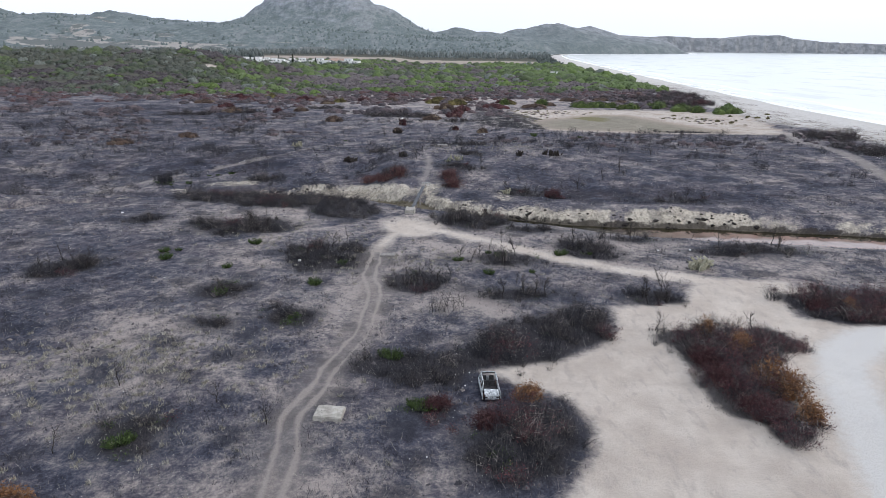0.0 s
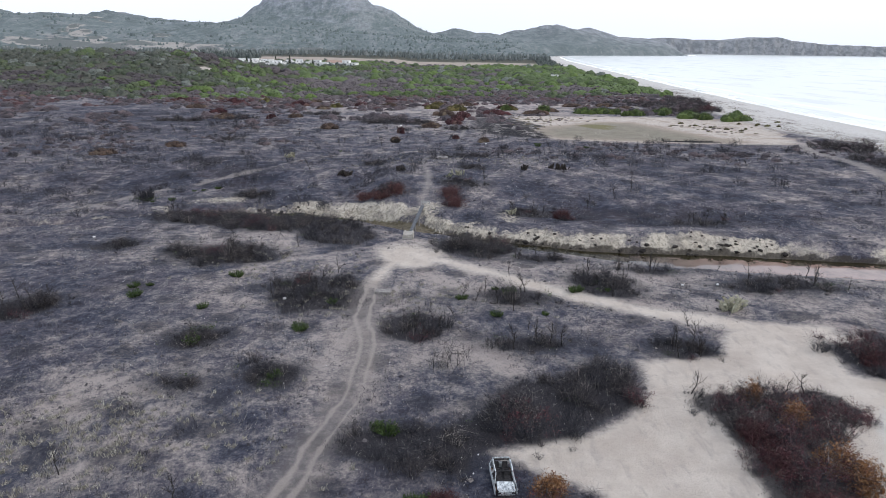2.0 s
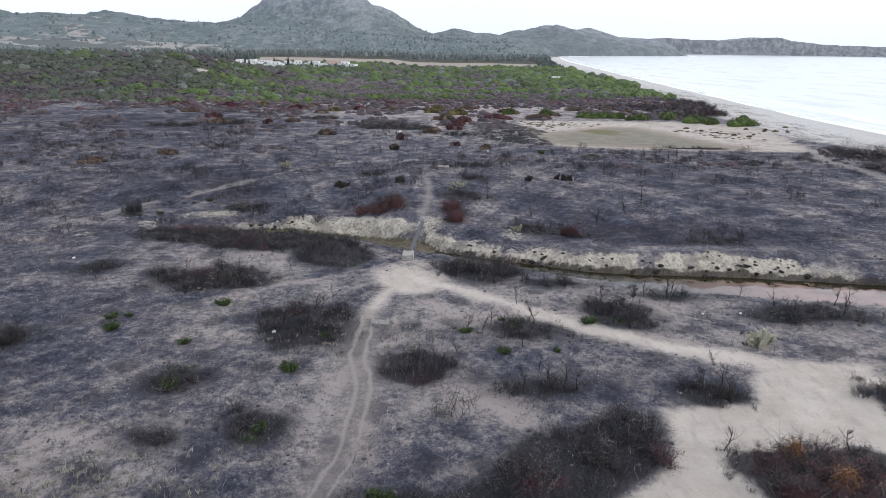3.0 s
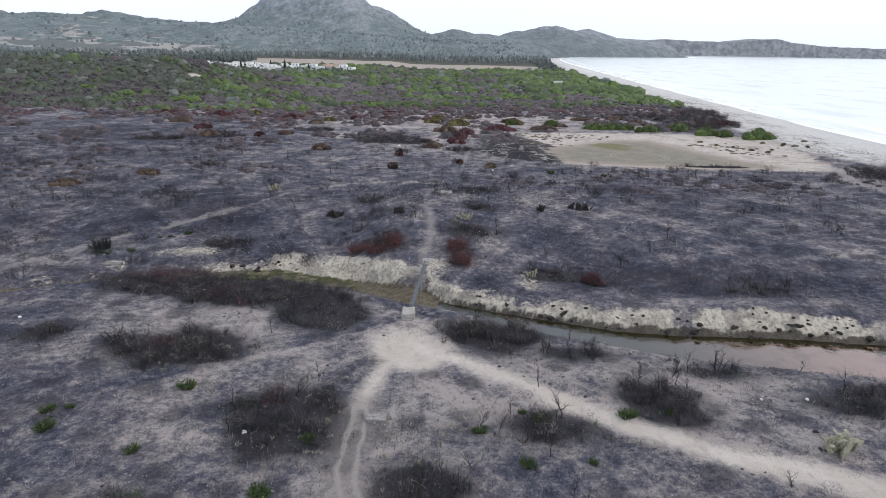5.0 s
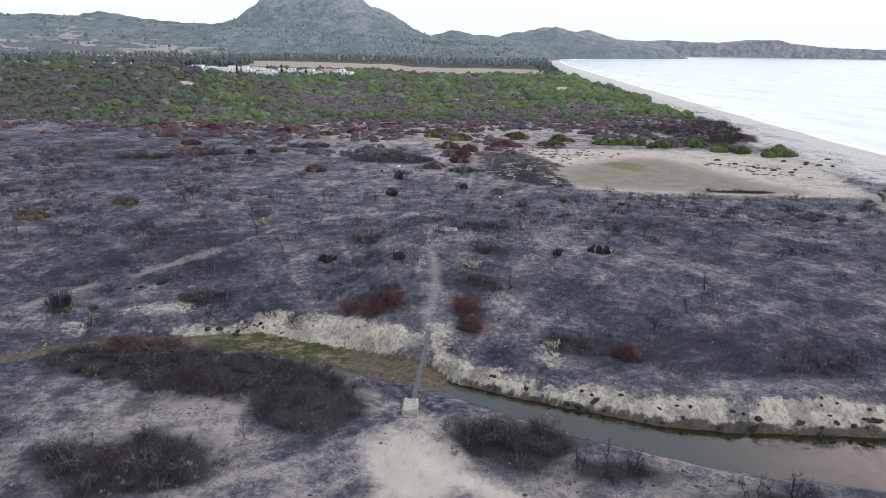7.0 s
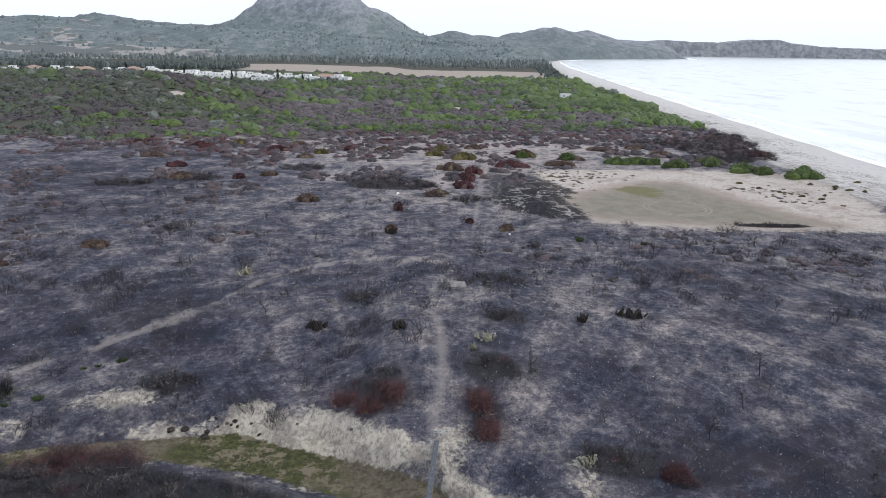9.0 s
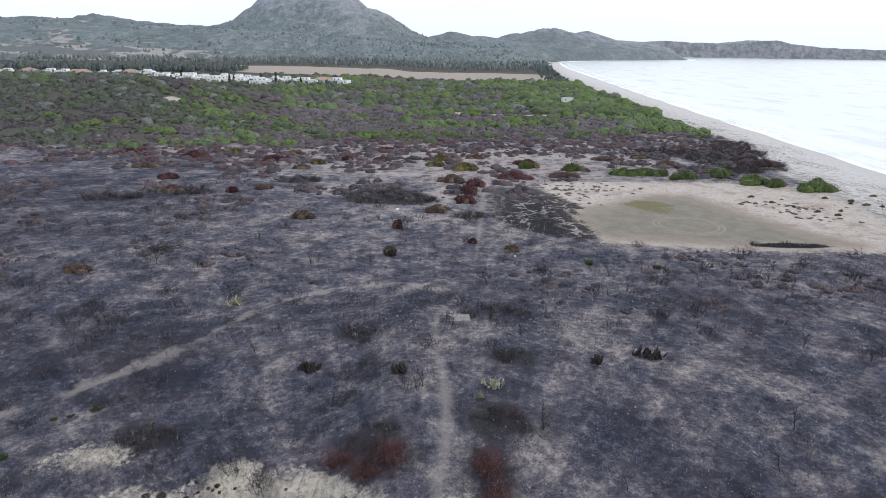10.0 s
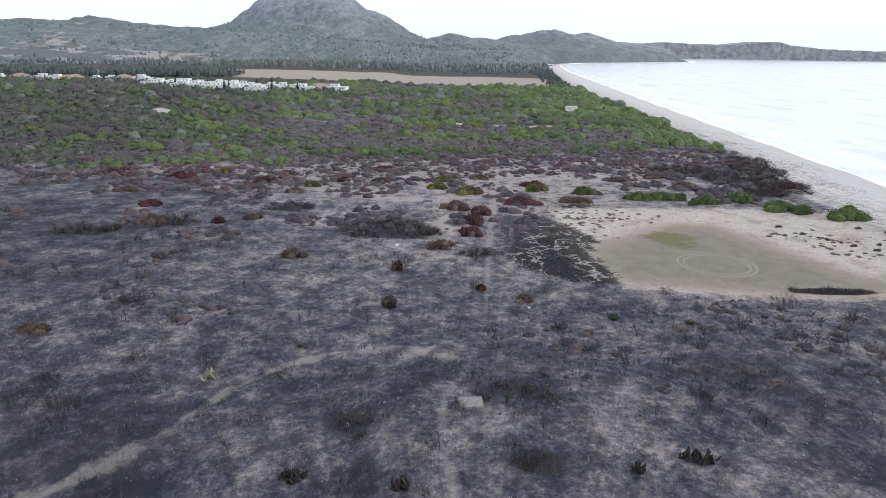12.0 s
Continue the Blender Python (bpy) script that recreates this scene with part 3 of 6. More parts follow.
MASTIC = by_island("mastic_leaves", (0.030, 0.050, 0.014), (0.095, 0.135, 0.034), (0.16, 0.19, 0.05), 0.15, 0.7, 0.3)


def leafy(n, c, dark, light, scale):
    """Leaf grain: shaded gaps and lit tips painted by noise over a crown's own colour."""
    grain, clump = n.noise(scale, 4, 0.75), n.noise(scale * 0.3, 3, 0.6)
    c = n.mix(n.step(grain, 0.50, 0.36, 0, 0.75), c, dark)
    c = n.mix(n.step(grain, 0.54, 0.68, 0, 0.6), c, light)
    n.bump(n.math("ADD", grain, clump), 1.0, 0.5)
    return c


def make_maquis():
    n = Nodes("mixed_maquis_leaves", 0.9, 0.15)
    t = n.attr("tint")
    c = n.ramp(t, [(0.06, (0.074, 0.064, 0.072)), (0.14, (0.155, 0.133, 0.143)), (0.20, (0.080, 0.094, 0.076)), (0.45, (0.086, 0.108, 0.061)),
                   (0.70, (0.097, 0.137, 0.058)), (0.88, (0.118, 0.172, 0.052)), (0.97, (0.165, 0.180, 0.165))])
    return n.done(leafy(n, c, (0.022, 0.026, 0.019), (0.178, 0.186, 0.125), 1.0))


def make_scorched():
    n = Nodes("scorched_low_scrub", 0.95, 0.1)
    t = n.attr("tint")
    c = n.mix(n.step(t, 0.3, 0.55), (0.082, 0.073, 0.082), (0.142, 0.114, 0.120))
    c = n.mix(n.step(t, 0.66, 0.72), c, (0.112, 0.066, 0.070))
    c = n.mix(n.step(t, 0.84, 0.88), c, (0.145, 0.125, 0.075))
    c = n.mix(n.step(t, 0.94, 0.96), c, (0.11, 0.14, 0.05))
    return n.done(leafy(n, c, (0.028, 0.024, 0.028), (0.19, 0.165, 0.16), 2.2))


MAQUIS, SCORCHED = make_maquis(), make_scorched()


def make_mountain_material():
    n = Nodes("hazed_granite_and_scrub", 0.95, 0.1)
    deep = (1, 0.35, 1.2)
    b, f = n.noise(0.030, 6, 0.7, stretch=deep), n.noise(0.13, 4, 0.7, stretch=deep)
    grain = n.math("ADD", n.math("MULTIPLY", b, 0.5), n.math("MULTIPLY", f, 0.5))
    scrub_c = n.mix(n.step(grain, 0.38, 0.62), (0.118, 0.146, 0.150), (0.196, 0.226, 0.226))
    # rock tones lifted towards blue, as part of a painted distance haze
    rock_haze = n.mix(n.step(n.noise(0.045, 6, 0.75, stretch=(1.2, 0.15, 0.5)), 0.36, 0.64), (0.225, 0.244, 0.280), (0.325, 0.343, 0.375))
    k = n.math("ADD", n.math("MULTIPLY", n.math("SUBTRACT", b, 0.5), 0.8), n.math("MULTIPLY", n.attr("rock_haze"), 0.55))
    c = n.mix(n.step(k, 0.15, 0.65), scrub_c, rock_haze)
    # gullies darker and ribs paler: relief shading put into the colour
    rib = n.math("ADD", n.attr("rib"), n.math("MULTIPLY", n.math("SUBTRACT", b, 0.5), 0.9))
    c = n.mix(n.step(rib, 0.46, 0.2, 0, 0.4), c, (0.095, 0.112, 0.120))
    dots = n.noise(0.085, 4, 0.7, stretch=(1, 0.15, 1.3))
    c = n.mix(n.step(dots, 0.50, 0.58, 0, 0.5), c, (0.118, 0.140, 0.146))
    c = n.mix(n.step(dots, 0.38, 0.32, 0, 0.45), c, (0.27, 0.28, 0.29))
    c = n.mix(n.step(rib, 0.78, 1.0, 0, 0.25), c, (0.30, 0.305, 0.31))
    # farther slopes mixed paler: distance haze put into the colour
    c = n.mix(n.attr("far_haze"), c, n.mix(n.step(b, 0.4, 0.6), (0.19, 0.205, 0.22), (0.31, 0.32, 0.335)))
    # dry meadows and belts of trees at the foot
    grass = n.math("ADD", n.noise(0.006, 5, 0.6, stretch=(0.45, 1, 1)), n.attr("meadow"))
    c = n.mix(n.step(grass, 0.56, 0.61), c, n.mix(f, (0.27, 0.26, 0.245), (0.38, 0.36, 0.335)))
    trees = n.math("ADD", n.noise(0.026, 5, 0.7, stretch=(0.7, 0.3, 1)), n.math("MULTIPLY", n.attr("meadow"), 0.5))
    c = n.mix(n.step(trees, 0.56, 0.63, 0, 0.8), c, (0.098, 0.116, 0.118))
    n.bump(n.math("ADD", b, n.math("MULTIPLY", f, 0.3)), 0.8, 18.0)
    return n.done(c)


MOUNTAIN = make_mountain_material()
# foliage paled and blued: distance haze painted into the leaf colour
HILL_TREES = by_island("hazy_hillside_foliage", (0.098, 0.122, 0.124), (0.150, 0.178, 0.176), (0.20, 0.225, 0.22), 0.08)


def make_sea():
    n = Nodes("pale_sea", 0.22, 0.5)
    swell = n.noise(0.05, 4, 0.6, stretch=(1.0, 0.35, 1))
    ripple = n.noise(0.5, 4, 0.6, stretch=(1.0, 0.4, 1))
    foam = n.math("ADD", n.attr("off"), n.math("MULTIPLY", n.math("SUBTRACT", n.noise(0.045, 5, 0.65, stretch=(1.3, 0.35, 1)), 0.5), 38.0))
    c = n.mix(n.step(n.attr("off"), 5.0, 120.0), (0.66, 0.675, 0.64), (0.62, 0.645, 0.62))
    c = n.mix(n.step(n.noise(0.035, 5, 0.7, stretch=(1.0, 0.3, 1)), 0.5, 0.65, 0, 0.75), c, (0.47, 0.495, 0.495))
    c = n.mix(n.step(foam, 7.0, 2.0), c, (0.80, 0.81, 0.81))
    lines = n.math("ABSOLUTE", n.math("SUBTRACT", foam, 26.0))
    c = n.mix(n.step(lines, 3.2, 0.8, 0.0, 0.8), c, (0.86, 0.87, 0.87))
    n.bump(n.math("ADD", swell, n.math("MULTIPLY", ripple, 0.2)), 0.35, 0.6)
    return n.done(c, n.step(foam, 2.0, 9.0, 0.8, 0.2))


def make_creek():
    n = Nodes("still_brown_water", 0.03, 0.5)
    n.bsdf.inputs["IOR"].default_value = 1.36
    n.bump(n.noise(1.2, 2), 0.012, 0.05)
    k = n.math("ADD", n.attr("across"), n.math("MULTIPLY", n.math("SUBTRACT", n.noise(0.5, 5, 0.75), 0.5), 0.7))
    # pinker to the east: a sky reflection painted into the base colour
    water_tone = n.mix(n.step(n.attr("along"), 24, 62), (0.040, 0.044, 0.040), (0.250, 0.168, 0.140))
    water_tone = n.mix(n.step(n.noise(0.25, 4, 0.6), 0.4, 0.65, 0, 0.35), water_tone, (0.06, 0.055, 0.045))
    # far side darkened: the bank's reflection painted into the water's colour
    return n.done(n.mix(n.step(k, 0.64, 0.76), water_tone, (0.020, 0.017, 0.007)))


SEA, CREEK = make_sea(), make_creek()


# ---- the ground: one sheet to the horizon ----
def steps(lo, hi, fine, grow_lo, grow_hi, end_lo, end_hi):
    mid = list(np.arange(lo, hi + 1e-6, fine))
    s, p = fine, hi
    while p < end_hi:
        s *= grow_hi
        p += s
        mid.append(p)
    s, p = fine, lo
    while p > end_lo:
        s *= grow_lo
        p -= s
        mid.insert(0, p)
    return np.array(mid)


def build_ground():
    xs = steps(-56, 62, 0.68, 1.055, 1.05, -5600, 5600)
    ys = steps(-90, 80, 0.68, 1.10, 1.032, -900, 5600)
    x, y = np.meshgrid(xs, ys)
    x, y = x.ravel(), y.ravel()
    z = height(x, y)
    far = np.hypot(x, y) > 2600
    z = np.where(far, np.minimum(z, 2.0), z)
    near, farb = creek_edges(x)
    hub = (np.hypot((x - 0.2) / 5.2, (y + 8.0) / 5.4) * 5 - 5) * 0.55 + (fbm(x, y, 5, 3) - 0.5) * 3.0
    sand = np.minimum.reduce([area_distance(SAND_LOT, x, y), (line_distance(TRACK_EAST, x, y) - 1.5 + (fbm(x, y, 6, 3) - 0.5) * 2.0) * 0.75, hub, (line_distance(TRACK_WEST[:3], x, y) - 0.75 + (fbm(x, y, 4, 3) - 0.5) * 1.6) * 0.8])
    path = np.minimum.reduce([line_distance(PATH_NORTH, x, y) - 0.2 * np.exp(-((y - 40) / 14) ** 2) + 0.8 * smooth(y, 60, 75) - 1.1 * smooth(y, 90, 150), line_distance(PATH_SIDE, x, y) - 0.05 - 0.45 * np.exp(-((x + 49) / 9) ** 2) + (fbm(x, y, 3.0, 4) - 0.5) * 5.5,
                              line_distance(PATH_BEACH, x, y) - 1.7, line_distance(PATH_POND, x, y) - 1.2])
    thick = np.minimum.reduce([ragged_area(a[0])(x, y) for a in THICKET_AREAS] + [ragged_round(c[:4])(x, y) + (1.4 if c[1] > 60 else 0.0) for c in THICKETS])
    wide = 3.8 + 3.6 * np.exp(-((x + 16) / 12) ** 2)
    bank = smooth(y, farb - 0.8, farb + 0.4) * (1 - smooth(y, farb + wide * 0.3, farb + wide * 1.25)) * (0.2 + 0.35 * smooth(x, -34, -24) + 0.18 * smooth(x, -5, 5) + 0.08 * smooth(x, 1, 5) * (1 - smooth(x, 28, 36)) + 1.25 * np.exp(-((x + 13) / 15) ** 2) + 1.0 * np.exp(-((x - 49) / 10) ** 2) + 0.3 * np.exp(-((x - 22) / 6) ** 2)) * (0.55 + 0.65 * smooth(fbm(x, x * 0 + 8, 6, 3), 0.30, 0.62))
    bank = bank * (0.45 + 1.1 * smooth(fbm(x, y, 4, 4), 0.3, 0.62)) + 0.7 * np.exp(-(((x - 3) / 3.5) ** 2 + ((y - 20.5) / 3.5) ** 2)) + 0.7 * np.exp(-(((x - 17) / 2.4) ** 2 + ((y - 14.5) / 4.5) ** 2)) + 0.85 * np.exp(-(((x + 41) / 6) ** 2 + ((y - 33) / 3) ** 2)) + 0.6 * np.exp(-(((x + 51.5) / 3) ** 2 + ((y - 27) / 2.5) ** 2))
    damp = smooth(y, farb - 1.0, farb - 0.2) * (1 - smooth(y, farb + 0.3, farb + 1.0)) * (0.35 + 0.75 * smooth(x, 3, 9))
    bank = bank + 0.35 * smooth(y, near - 2.0, near - 0.3) * (1 - smooth(y, near - 0.3, near + 0.4))
    bed = smooth(y, near - 0.6, near + 0.4) * (1 - smooth(y, farb - 0.5, farb + 0.5))
    bias = -0.045 + 0.055 * smooth(y, 2, 20) * (1 - smooth(y, 200, 300)) - 0.055 * smooth(y, 72, 105) * (1 - smooth(y, 190, 260))
    for cx, cy, rx, ry, k in BURN_SOUTH + BURN_NORTH:
        bias = bias + k * np.exp(-(((x - cx) / rx) ** 2 + ((y - cy) / ry) ** 2))
    gap = sum(np.exp(-(((x - gx) / gw) ** 2 + ((y - gy) / gd) ** 2) ** 2) for gx, gy, gw, gd in CLEARINGS)
    veg, coast = np.interp(y, VEG_Y, VEG_X), np.interp(y, COAST_Y, COAST_X)
    tints = dict(gap=gap, sand_d=np.clip(sand, -20, 20), path_d=np.clip(path, -20, 20), thick_d=np.clip(thick, -20, 20), bank=bank, bed=bed, damp=damp, weed=np.exp(-((x + 20) / 13) ** 2) + 0.8 * np.exp(-((x + 47) / 5) ** 2), black_d=np.clip(area_distance(BLACK_PATCH, x, y), -20, 20),
                 strip_d=np.clip(round_distance((91, 118.6, 10.5, 2.4), x, y), -20, 20), char_bias=bias,
                 rut_d=np.clip(line_distance(TRACK_WEST[2:], x + (fbm(x, y, 6, 3) - 0.5) * 2.2, y), 0, 20), white_d=np.clip(line_distance(WHITE_ROAD, x, y), 0, 30),
                 zone=np.clip(y - np.interp(x, BURN_X, BURN_Y), -200, 200), field_d=np.clip(area_distance(FIELD, x, y), -60, 60),
                 shore_d=np.clip(area_distance(POND_SHORE, x, y), -40, 40), pond_d=np.clip(area_distance(POND, x, y), -40, 40),
                 moss_d=np.clip(round_distance((68, 159, 6, 7), x, y) + (fbm(x, y, 9, 3) - 0.5) * 16, -40, 40), beach_d=np.clip(x - veg, -60, 60), wet_d=np.clip(x - coast, -60, 60))
    nx, ny = len(xs), len(ys)
    i = (np.arange(ny - 1)[:, None] * nx + np.arange(nx - 1)[None]).ravel()
    faces = np.stack([i, i + 1, i + nx + 1, i + nx], 1)
    me = mesh_of("ground", np.stack([x, y, z], 1), faces, GROUND, tints, True)
    whole("ground", me, "burnt sandy heath with ash, char, sand tracks and beach", "ground", "structure")


build_ground()


def build_sea():
    s = np.concatenate([np.linspace(-30, 60, 46), np.geomspace(70, 5200, 60)])
    ys = np.concatenate([np.linspace(-700, 700, 141), np.geomspace(730, 5500, 62)])
    a, y = np.meshgrid(s, ys)
    x = np.interp(y, COAST_Y, COAST_X) + a
    z = np.full(x.shape, -0.35)
    nx, ny = len(s), len(ys)
    i = (np.arange(ny - 1)[:, None] * nx + np.arange(nx - 1)[None]).ravel()
    keep = np.stack([np.minimum(x, 5500).ravel(), y.ravel(), z.ravel()], 1)
    me = mesh_of("sea", keep, np.stack([i, i + 1, i + nx + 1, i + nx], 1), SEA, dict(off=np.clip(a, -30, 900).ravel()), True)
    whole("sea", me, "pale milky sea with thin foam lines along the beach", "sea", "structure")


build_sea()


def build_creek_water():
    xs = np.linspace(0.5, 175, 120)
    near, far = creek_edges(xs)
    rows = [np.stack([xs, near - 2.6 + (far + 1.6 - near + 2.6) * k, np.full(len(xs), -2.4)], 1) for k in (0, 0.5, 1)]
    n = len(xs)
    i = np.arange(n - 1)
    faces = np.concatenate([np.stack([i + k * n, i + 1 + k * n, i + 1 + (k + 1) * n, i + (k + 1) * n], 1) for k in (0, 1)])
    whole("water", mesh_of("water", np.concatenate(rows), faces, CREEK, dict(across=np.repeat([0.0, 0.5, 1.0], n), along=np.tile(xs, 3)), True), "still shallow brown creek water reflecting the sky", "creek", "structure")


build_creek_water()

# ---- mountains: bearing from the shore in degrees, distance, height, half width ----
HILLS = [(-42, 2700, 150, 525), (-36, 2700, 129, 525), (-33.5, 2700, 132, 228), (-29, 2600, 110, 585), (-25.0, 2700, 124, 292), (-22, 2900, 110, 704),
         (-18.5, 3000, 107, 985), (-14.6, 3000, 191, 116), (-12.0, 3050, 261, 210), (-9.5, 3050, 294, 319), (-7.2, 3050, 259, 52), (-4.6, 3000, 189, 172),
         (-2.2, 3050, 110, 90), (1.6, 3400, 104, 228), (4.0, 3500, 87, 633), (7.0, 3550, 109, 191), (9.8, 3500, 134, 302), (12.4, 3550, 122, 225)]
FAR_HILLS = [(15.5, 3700, 89, 335), (18.8, 3800, 82, 59), (19.2, 4600, 98, 420), (21.5, 4750, 84, 1000), (25.8, 4800, 106, 510), (28.5, 4850, 68, 680), (31.5, 4900, 80, 350),
             (34.5, 5000, 67, 1000), (38, 5100, 67, 1500)]


def build_mountains(name, label):
    az = np.radians(np.linspace(-47, 47, 540))
    rr = np.linspace(1600, 5500, 90)
    a, r = np.meshgrid(az, rr)
    x, y = 3.7 + r * np.sin(a), -110 + r * np.cos(a)
    z = np.zeros(x.shape)
    for deg, dist, tall, wide in HILLS + FAR_HILLS:
        hx, hy = 3.7 + dist * math.sin(radians(deg)), -110 + dist * math.cos(radians(deg))
        z = np.maximum(z, tall * np.exp(-(np.hypot(x - hx, (y - hy) * 0.75) / wide) ** 1.5 * 0.7))
    ridge = 1 - np.abs(fbm(x, y, 420, 5) * 2 - 1)
    z = z * (0.86 + 0.2 * ridge) + (fbm(x, y, 110, 4) - 0.5) * 0.18 * z
    rib = 1 - np.abs(fbm(np.degrees(a) * 1.0 + (fbm(x, y, 300, 3) - 0.5) * 5, r / 700, 1.3, 4) * 2 - 1) * 1.6
    crags = np.abs(fbm(x, y, 60, 4) - 0.5) * 2
    z = z + ((crags - 0.3) * 0.10 + (rib - 0.6) * 0.06) * z * smooth(z, 60, 160)
    land = 1 - smooth(x, np.interp(y, COAST_Y, COAST_X) - 160, np.interp(y, COAST_Y, COAST_X) - 10)
    z = (z * smooth(r, 1600, 2300) + 2.5) * land - 3
    # besides real rock, the distance term pales the far hills as painted haze
    rock_haze = smooth(z, 60, 240) + 0.9 * smooth(r, 3050, 3600) * smooth(x, 200, 900) + 0.5 * smooth(fbm(x, y, 300), 0.5, 0.7) * smooth(z, 20, 60)
    meadow = -0.2 * smooth(z, 40, 90) - 0.10 * smooth(x, -700, -100)
    for cx, cy, rx, ry in MEADOWS:
        meadow = meadow + 0.7 * np.exp(-((x - cx) / rx) ** 2 - ((y - cy) / ry) ** 2)
    nx, ny = len(az), len(rr)
    i = (np.arange(ny - 1)[:, None] * nx + np.arange(nx - 1)[None]).ravel()
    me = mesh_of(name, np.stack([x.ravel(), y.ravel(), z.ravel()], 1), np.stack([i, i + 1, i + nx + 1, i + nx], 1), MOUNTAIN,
                 dict(rock_haze=rock_haze.ravel(), meadow=meadow.ravel(), rib=rib.ravel(), far_haze=(0.8 * smooth(r, 3050, 3700) * smooth(x, 100, 900) + 0.15 * smooth(r, 2600, 3000)).ravel()), True)
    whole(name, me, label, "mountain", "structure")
    # single trees and clumps on the lower slopes
    g = np.random.default_rng(33)
    i, j = g.integers(0, ny - 1, 26000), g.integers(0, nx - 1, 26000)
    p, q = g.random(26000), g.random(26000)
    tx, ty, tz = (m[i, j] * (1 - p) * (1 - q) + m[i + 1, j] * p * (1 - q) + m[i, j + 1] * (1 - p) * q + m[i + 1, j + 1] * p * q for m in (x, y, z))
    keep = (tz > 6) & (tz < 60 + 110 * fbm(tx, ty, 260, 3)) & (ty < 2900) & (tx < 300) & (fbm(tx, ty, 120, 4) + 0.16 * g.random(26000) > 0.55)
    for cx, cy, rx, ry in MEADOWS:
        keep &= np.hypot((tx - cx) / rx, (ty - cy) / ry) > 1.05
    tx, ty, tz = tx[keep][:6500], ty[keep][:6500], tz[keep][:6500]
    wide = 2.2 + 4.2 * g.random(len(tx)) ** 2
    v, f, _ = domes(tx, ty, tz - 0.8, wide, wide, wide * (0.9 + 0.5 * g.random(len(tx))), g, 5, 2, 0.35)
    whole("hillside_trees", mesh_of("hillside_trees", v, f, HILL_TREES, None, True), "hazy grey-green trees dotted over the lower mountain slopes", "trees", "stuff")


build_mountains("backdrop", "grey granite mountain and scrub-covered hills behind the bay")


# ---- thickets of burnt scrub ----
def build_thicket(distance, box, tall, red, green, seed, label):
    """Burnt bushes that stand close together, thinner towards the rim, with low stems between them."""
    r = np.random.default_rng(seed)
    near = box[1] < 60
    area = (box[2] - box[0] + 3) * (box[3] - box[1] + 3)
    cx, cy = (box[0] + box[2]) / 2, (box[1] + box[3]) / 2
    cz = ground_at(cx, cy)
    root = thing("burnt_thicket", label, "burnt shrubs", cx, cy, cz, group="burnt thickets")
    # bushes
    n = int(area * (0.42 if near else 0.22))
    bx, by = r.uniform(box[0] - 1.5, box[2] + 1.5, n), r.uniform(box[1] - 1.5, box[3] + 1.5, n)
    d = distance(bx, by)
    keep = (d < 0.6 * r.normal(size=n) - 0.1) & (line_distance(TRACK_WEST, bx, by) > 2.0)
    bx, by, d = np.append(bx[keep], cx), np.append(by[keep], cy), np.append(d[keep], -1.0)
    size = np.clip(1.05 * np.exp(0.34 * r.normal(size=len(bx))) * (0.55 + 0.45 * smooth(-d, -0.6, 1.4)), 0.4, 2.1) * (1.0 if near else 1.35)
    each = np.maximum((26 if near else 8) * size ** 1.3, 7).astype(int)
    who = np.repeat(np.arange(len(bx)), each)
    a, b = r.random(len(who)) * 6.283, np.sqrt(r.random(len(who)))
    way = np.stack([np.cos(a) * b, np.sin(a) * b], 1)
    x, y = bx[who] + way[:, 0] * size[who] * 0.42, by[who] + way[:, 1] * size[who] * 0.42
    h = tall * size[who] * (1.0 - 0.4 * b ** 2) * (0.55 + 0.6 * r.random(len(who)))
    p = np.stack([x - cx, y - cy, height(x, y) - cz - 0.03], 1)
    girth = 0.017 if near else 0.040
    tone = r.random(len(bx))[who]
    tips = np.zeros_like(p)
    black = 0.50 if near else 0.15
    for name, low, high, material, note in (("bare_scrub", 0.0, black, CHAR, ""), ("brown_brush", black, 0.82, CHAR_BROWN, "grey-brown scorched twigs"),
                                            ("pale_brush", 0.82, 1.01, CHAR_GREY, "ash-grey dry twigs")):
        k = (tone >= low) & (tone < high)
        if k.sum() > 3:
            (v, f), tips[k] = scrub(p[k], h[k], r, 4, 0.35, girth if material is CHAR else girth * 1.35, way[k] * 0.75)
            under(name, mesh_of(name, v, f, material), root, note, "stuff")
    # low stems between them
    fx, fy, deep = scatter_inside(distance, (box[0] - 1, box[1] - 1, box[2] + 1, box[3] + 1), int(area * (5 if near else 1.2)), r)
    q = np.stack([fx - cx, fy - cy, height(fx, fy) - cz - 0.03], 1)
    if len(q) > 3:
        (v, f), _ = scrub(q, tall * (0.18 + 0.32 * smooth(deep, 0, 1.8)) * (0.5 + 0.9 * fbm(fx, fy, 1.8, 3)), r, 2, 0.8, girth)
        under("low_brush", mesh_of("low_brush", v, f, CHAR), root, "", "stuff")
    if red > 0.01 and len(bx) > 3:
        patch = fbm(bx + seed, by, 3.2, 3) + (0.035 * (by + 58) if seed == 100 else 0)
        k = (patch < np.quantile(patch, min(0.97, red * 1.25)))[who] & (r.random(len(who)) < 0.6)
        if k.sum() > 3:
            c = np.repeat(tips[k], 17, 0) + np.clip(r.normal(size=(k.sum() * 17, 3)), -1.6, 1.6) * [0.20, 0.20, 0.20] - [0, 0, 0.15]
            under("dead_leaves", mesh_of("dead_leaves", *flakes(c, 0.060, r), RED_LEAF), root, "heat-killed dark red leaves", "stuff")
    if green > 0.005 and len(fx) > 3:
        patch = fbm(fx + 31 + seed, fy, 2.0, 2)
        k = patch > np.quantile(patch, 1 - green)
